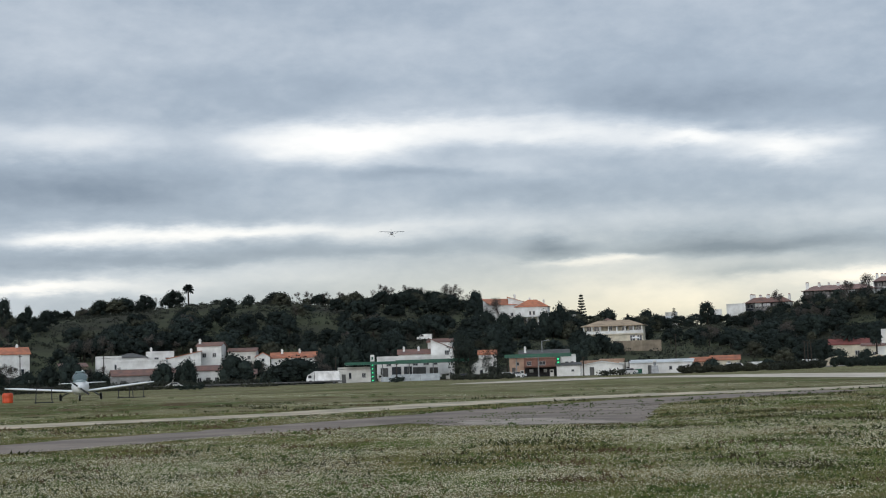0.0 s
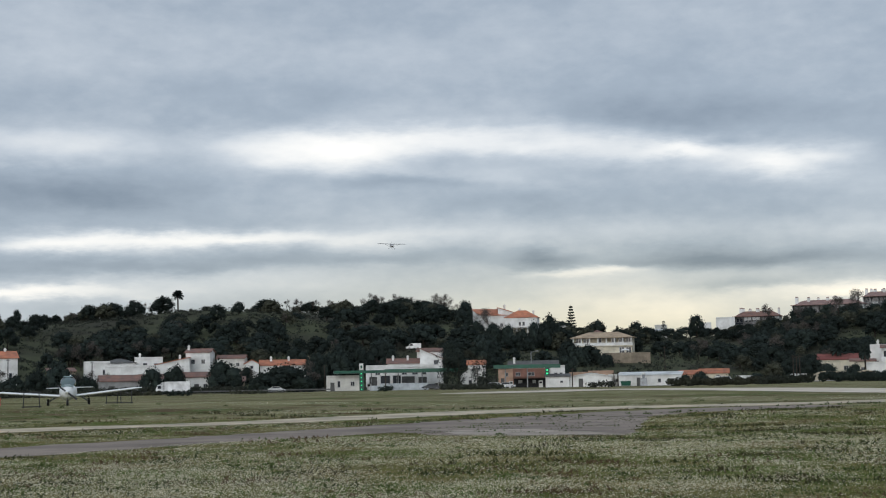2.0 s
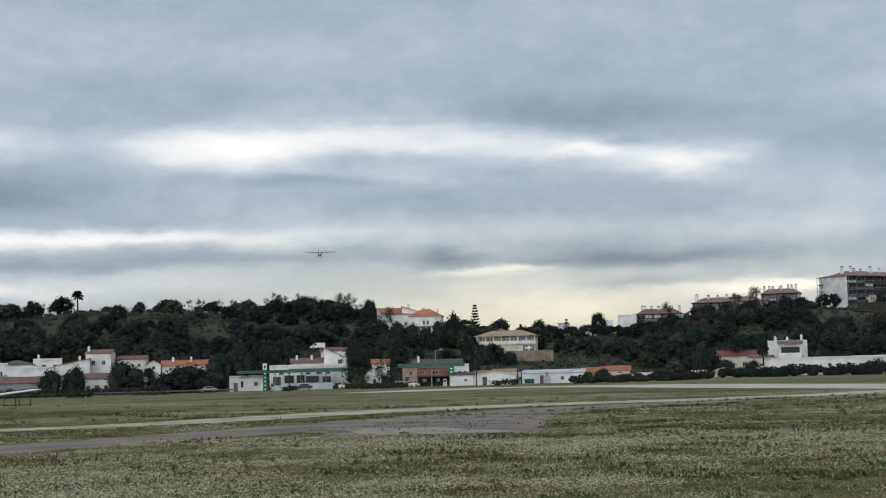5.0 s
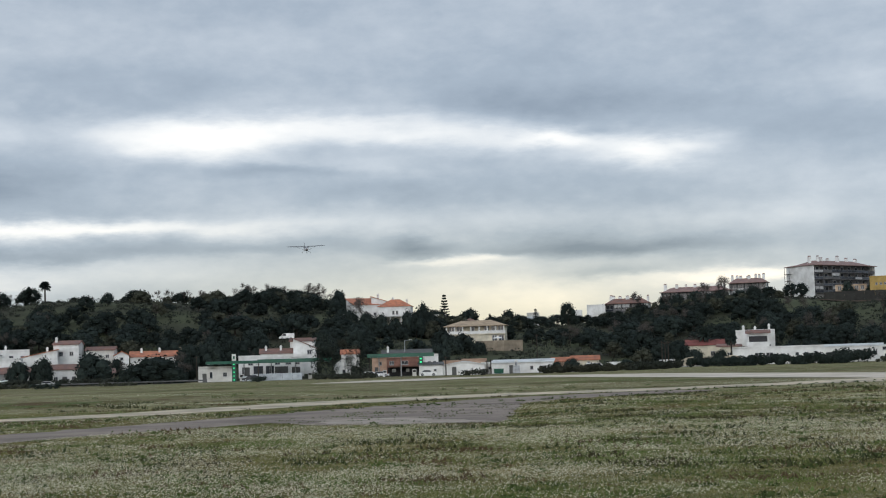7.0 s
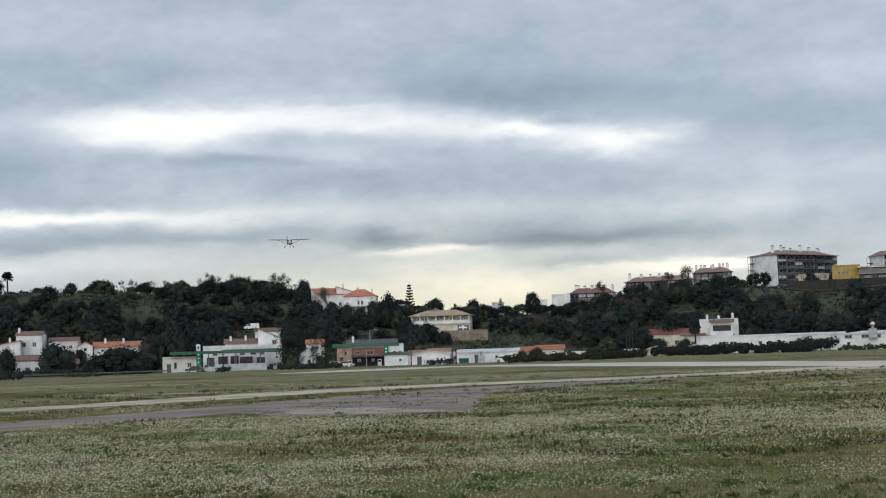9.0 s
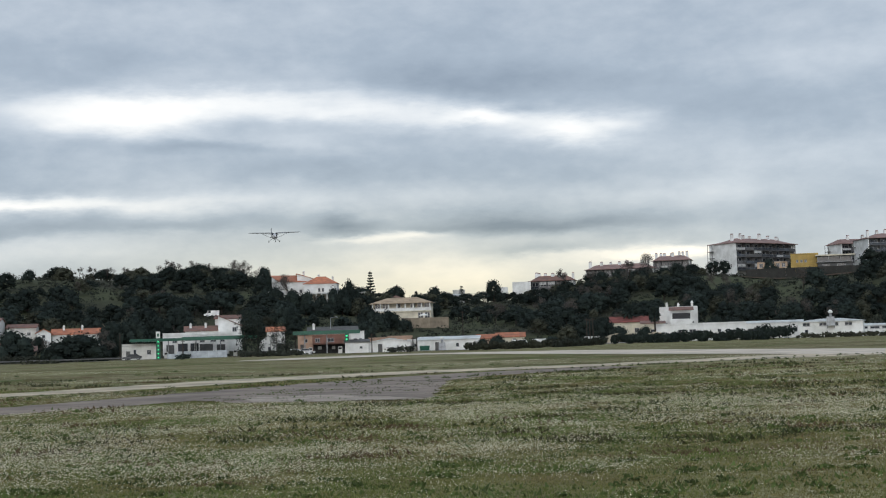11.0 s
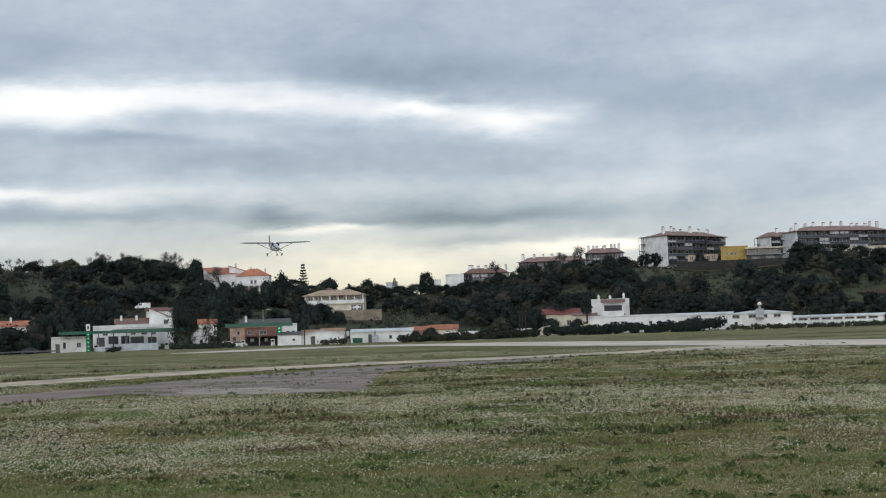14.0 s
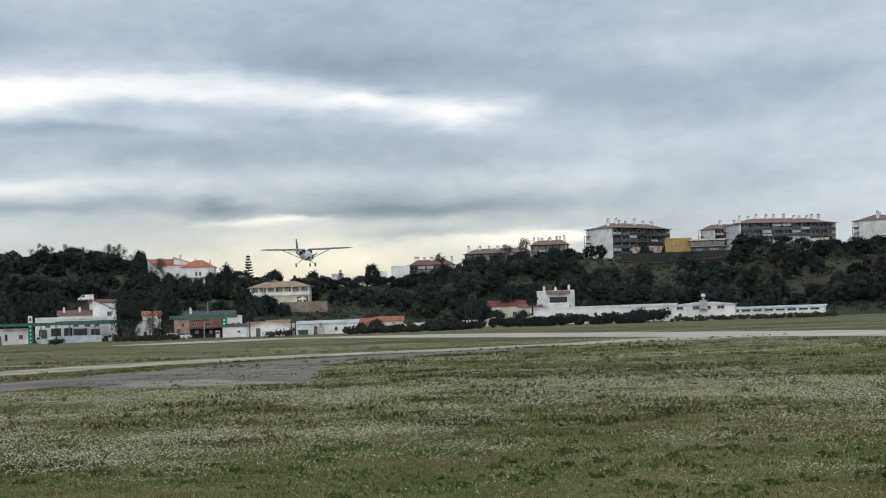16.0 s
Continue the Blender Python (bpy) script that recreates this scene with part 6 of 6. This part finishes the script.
def low_wing_aircraft():
    """A parked two-seater; nose along +x, origin on the ground."""
    root = tagged(new("parked_aircraft"), "parked white low-wing aircraft with a bubble canopy", "aircraft")
    body = [(2.25, 1.05, 0.3, 0.35), (2.1, 1.05, 0.75, 0.7), (1.3, 1.05, 0.98, 0.92), (0.6, 1.05, 1.12, 1.05), (-0.6, 1.05, 1.12, 1.0), (-1.8, 1.1, 0.75, 0.75), (-3.4, 1.2, 0.35, 0.45), (-4.7, 1.25, 0.12, 0.3)]
    part("fuselage", Shape().rings([ellipse(x, z, w, h) for x, z, w, h in body]), SKIN, root, smooth=True)
    part("canopy", Shape().rings([ellipse(x, z, w, h, 14, 2.2) for x, z, w, h in ((1.0, 1.42, 0.6, 0.2), (0.6, 1.6, 0.92, 0.62), (0.0, 1.66, 1.02, 0.8), (-0.7, 1.64, 0.95, 0.75), (-1.5, 1.45, 0.5, 0.3))]), CANOPY, root, "glazed bubble canopy", smooth=True)
    part("canopy_frame", Shape().rings([ellipse(x, 1.66, w, 0.84, 14, 2.2) for x, w in ((0.05, 1.06), (-0.08, 1.06))], False), SKIN, root)
    part("canopy_cover", Shape().box(-0.35, 0.15, -0.3, 0.3, 2.02, 2.1, 0.05), TRIM, root)
    for s in (-1, 1):
        part("wing", wing_shape(s * 0.45, s * 4.75, 0.75, 1.35, 1.15, 0.78, 1.18), SKIN, root)
        part("wing_tip", Shape().box(-0.5, 0.6, s * 4.78 - 0.05, s * 4.78 + 0.05, 1.13, 1.27, 0.02), RUBBER, root)
        part("tailplane", wing_shape(s * 0.08, s * 1.6, -3.9, 0.85, 0.7, 1.32, 1.32, 0.08), SKIN, root)
        part("gear_leg", Shape().tube((-0.4, s * 0.6, 0.7), (-0.4, s * 1.25, 0.28), 0.07, 0.05, 6), STEEL, root)
        wheel(root, -0.4, s * 1.3, 0.24, 0.24, 0.16)
    part("nose_leg", Shape().tube((1.6, 0, 0.65), (1.65, 0, 0.25), 0.05, 0.04, 6), STEEL, root)
    wheel(root, 1.68, 0, 0.2, 0.2, 0.14)
    part("cowl_intake", Shape().box(2.02, 2.16, -0.28, 0.28, 0.92, 1.12, 0.03), DARK, root)
    part("cowl_panel", Shape().box(1.2, 2.0, -0.40, 0.40, 1.40, 1.50, 0.08), TRIM, root)
    part("fin", Shape().add([(x, y, z) for y in (-0.04, 0.04) for x, z in ((-3.4, 1.4), (-4.3, 2.2), (-4.9, 2.2), (-4.8, 1.2))], [(0, 1, 2, 3), (4, 5, 6, 7), (0, 1, 5, 4), (1, 2, 6, 5), (2, 3, 7, 6), (3, 0, 4, 7)]), SKIN, root)
    blade = Shape().box(-0.02, 0.02, -0.06, 0.06, -0.78, 0.78, 0.015)
    part("propeller", blade, DARK, root, "dark two-bladed propeller", pose(2.34, 0, 1.05, 52))
    part("spinner", Shape().rings([ellipse(x, 1.05, w, w, 10, 2) for x, w in ((2.2, 0.3), (2.4, 0.22), (2.55, 0.03))]), SKIN, root, smooth=True)
    for ob in root.children:
        if ob.name.split(".")[0] not in ("wheel", "gear_leg", "nose_leg"):
            ob.matrix_basis = pose(0, 0, -0.17) @ ob.matrix_basis
    return root


parked = low_wing_aircraft()
px, py, pz = spot(-13.96, 100)
parked.matrix_basis = pose(px, py, pz, 1.0, 0, -90 + 13.96 - 2)
plane, propeller = high_wing_aircraft()


def field_things():
    b = put("orange_drum", -16.6, 102, 0, None, "orange plastic marker drum on the grass", "drum")
    part("body", Shape().rings([[(r * math.cos(a), r * math.sin(a), z) for a in np.arange(14) * math.tau / 14] for r, z in ((0.33, 0), (0.36, 0.1), (0.34, 0.3), (0.36, 0.5), (0.33, 0.62))]), ORANGE, b)
    part("lid", Shape().tube((0, 0, 0.62), (0, 0, 0.66), 0.3, 0.28, 14), ORANGE, b)
    for az, d in ((-15.3, 96), (-12.3, 104), (-11.9, 104)):
        t = put("tie_down_stand", az, d, 0, None, "thin dark metal tie-down trestle by the wing", "trestle", "tie-down trestles")
        for x in (-0.5, 0.5):
            part("leg", Shape().tube((x, 0, -0.05), (x * 0.9, 0, 1.0), 0.03, 0.03, 6), DARK, t)
        part("bar", Shape().tube((-0.6, 0, 0.95), (0.6, 0, 0.95), 0.03, 0.03, 6), DARK, t)
        part("foot_bar", Shape().tube((-0.6, 0, 0.06), (0.6, 0, 0.06), 0.03, 0.03, 6), DARK, t)


field_things()


# ---- vehicles, nose along +x ----
def car(material, label, group="cars", van=False):
    root = tagged(new("van" if van else "car"), label, "van" if van else "car", group)
    if van:
        side = [(-2.4, 0.35), (2.4, 0.35), (2.45, 0.95), (1.7, 1.15), (1.1, 1.95), (-2.4, 2.0)]
    else:
        side = [(-2.15, 0.35), (2.15, 0.35), (2.2, 0.7), (1.2, 0.92), (0.55, 1.42), (-1.0, 1.45), (-1.75, 0.98), (-2.2, 0.9)]
    part("body", Shape().prism(side, -0.86, 0.86), material, root)
    for y in (-0.88, 0.88):
        part("side_window", Shape().prism([(-1.4, 1.0), (0.9, 0.98), (0.5, 1.34), (-0.95, 1.36)] if not van else [(0.2, 1.2), (1.45, 1.2), (1.0, 1.8), (0.2, 1.8)], y - 0.01, y + 0.01), GLASS, root)
        for x in (-1.35, 1.35):
            w = part("wheel", Shape().tube((x, y - 0.1, 0.33), (x, y + 0.08, 0.33), 0.33, 0.33, 14), RUBBER, root)
            part("rim", Shape().tube((x, y - 0.12, 0.33), (x, y + 0.1, 0.33), 0.19, 0.19, 10), STEEL, w)
        part("headlight", Shape().box(2.05, 2.24, y * 0.8 - 0.14, y * 0.8 + 0.14, 0.6, 0.74), FRAME, root)
    return root


def truck():
    root = tagged(new("box_truck"), "white box truck driving along the road", "truck")
    part("cab", Shape().prism([(2.2, 0.5), (4.0, 0.5), (4.05, 1.3), (3.6, 2.3), (2.2, 2.45)], -1.05, 1.05), CARWHITE, root)
    part("cargo_box", Shape().box(-4.0, 2.05, -1.15, 1.15, 0.75, 3.05, 0.03), CARWHITE, root)
    part("wind_deflector", Shape().prism([(2.2, 2.45), (3.3, 2.4), (2.2, 3.0)], -0.9, 0.9), CARWHITE, root)
    part("chassis", Shape().box(-3.9, 2.2, -0.5, 0.5, 0.45, 0.74), DARK, root)
    part("windscreen", Shape().add([(4.07, -0.95, 1.35), (4.07, 0.95, 1.35), (3.66, 0.95, 2.22), (3.66, -0.95, 2.22)], [(0, 1, 2, 3)]), GLASS, root)
    for y in (-1.07, 1.07):
        part("cab_window", Shape().box(2.8, 3.6, y - 0.01, y + 0.01, 1.4, 2.1), GLASS, root)
        for x in (-2.6, 3.0):
            w = part("wheel", Shape().tube((x, y - 0.12, 0.45), (x, y + 0.06, 0.45), 0.45, 0.45, 14), RUBBER, root)
            part("rim", Shape().tube((x, y - 0.14, 0.45), (x, y + 0.08, 0.45), 0.25, 0.25, 10), STEEL, w)
    return root


white_truck = truck()
white_car = car(CARWHITE, "white hatchback driving along the road", "cars on the road")
silver_car = car(CARSILVER, "silver saloon driving along the road", "cars on the road")
dark_car = car(CARDARK, "dark car driving along the road", "cars on the road")
for az, d, turn, m, van, text in ((2.35, 361, 10, CARWHITE, False, "white car parked at the filling station"), (2.75, 362, 0, CARSILVER, False, "silver car parked by the workshop"), (-0.83, 470, 175, CARWHITE, True, "white van parked on the hill track"),
                                  (11.1, 366, 5, CARWHITE, True, "white van parked beyond the runway"), (11.75, 366, 160, CARWHITE, True, "white van parked beside another van"), (13.75, 366, 170, CARWHITE, True, "white minibus parked among flagpoles"), (13.0, 368, 0, CARWHITE, False, "white car parked behind a hedge")):
    c = car(m, text, "parked vehicles", van)
    x, y, z = spot(az, d)
    c.matrix_basis = pose(x, y, z, 0, 0, turn - az)


# ---- what moves ----
def on_road(x):
    y = float(np.interp(x, (-160, -110, -66, -30, 10, 60, 100, 160), (328, 343, 350, 354, 354, 350, 346, 332)))
    return y, float(land(x, y)) + 0.03


def drive(vehicle, start, speed, t0, lane):
    """Steady travel along the road; start: x at t0 seconds."""
    rows = []
    for k in range(17):
        x = max(-158, min(158, start + speed * (k - t0)))
        y, z = on_road(x)
        y2, z2 = on_road(x + 1)
        rows.append((k, pose(x, y + lane, z, 0, 0, math.degrees(math.atan2(y2 - y, 1)) + (180 if speed < 0 else 0))))
    walk(vehicle, rows)


def flight(t):
    """The wing's middle on its descent, by bearing, height angle and distance from the watcher."""
    s = t / 16
    az = math.radians(25.8052 * s ** 4 - 35.9057 * s ** 3 + 18.5254 * s ** 2 + 1.1095 * s - 1.9869)
    el = math.radians(22.2688 * s ** 5 - 58.2781 * s ** 4 + 49.9649 * s ** 3 - 16.78 * s ** 2 + 0.3102 * s + 5.4138)
    d = 640.6 - 28.886 * t
    return d * math.cos(el) * math.sin(az), d * math.cos(el) * math.cos(az), EYE + d * math.sin(el) - 0.15


BANK = ((0, -1.0), (2, -2.0), (4.5, -0.5), (7, 1.5), (9, 0.5), (12, 1.0), (14, 0.5), (16, 0.8))


def motions():
    rows = []
    for k in range(33):
        t = k * 0.5
        x, y, z = flight(t)
        heading = -90 + 5 + 1.0 * t / 16
        bank = float(np.interp(t, [a for a, b in BANK], [b for a, b in BANK]))
        rows.append((t, pose(x, y, z, bank, 4.0 - 1.0 * t / 16, heading)))
    walk(plane, rows)
    walk(propeller, [(k * 0.1, pose(2.45, 0, -0.72, k * 75 % 360)) for k in range(161)])
    drive(white_truck, -29.8, -16.4, 0, 1.8)
    drive(white_car, -64.2, 13.2, 0, -1.8)
    drive(silver_car, -67.5, -15.0, 7.4, 1.8)
    drive(dark_car, -31.2, -2.5, 14, -1.8)


motions()
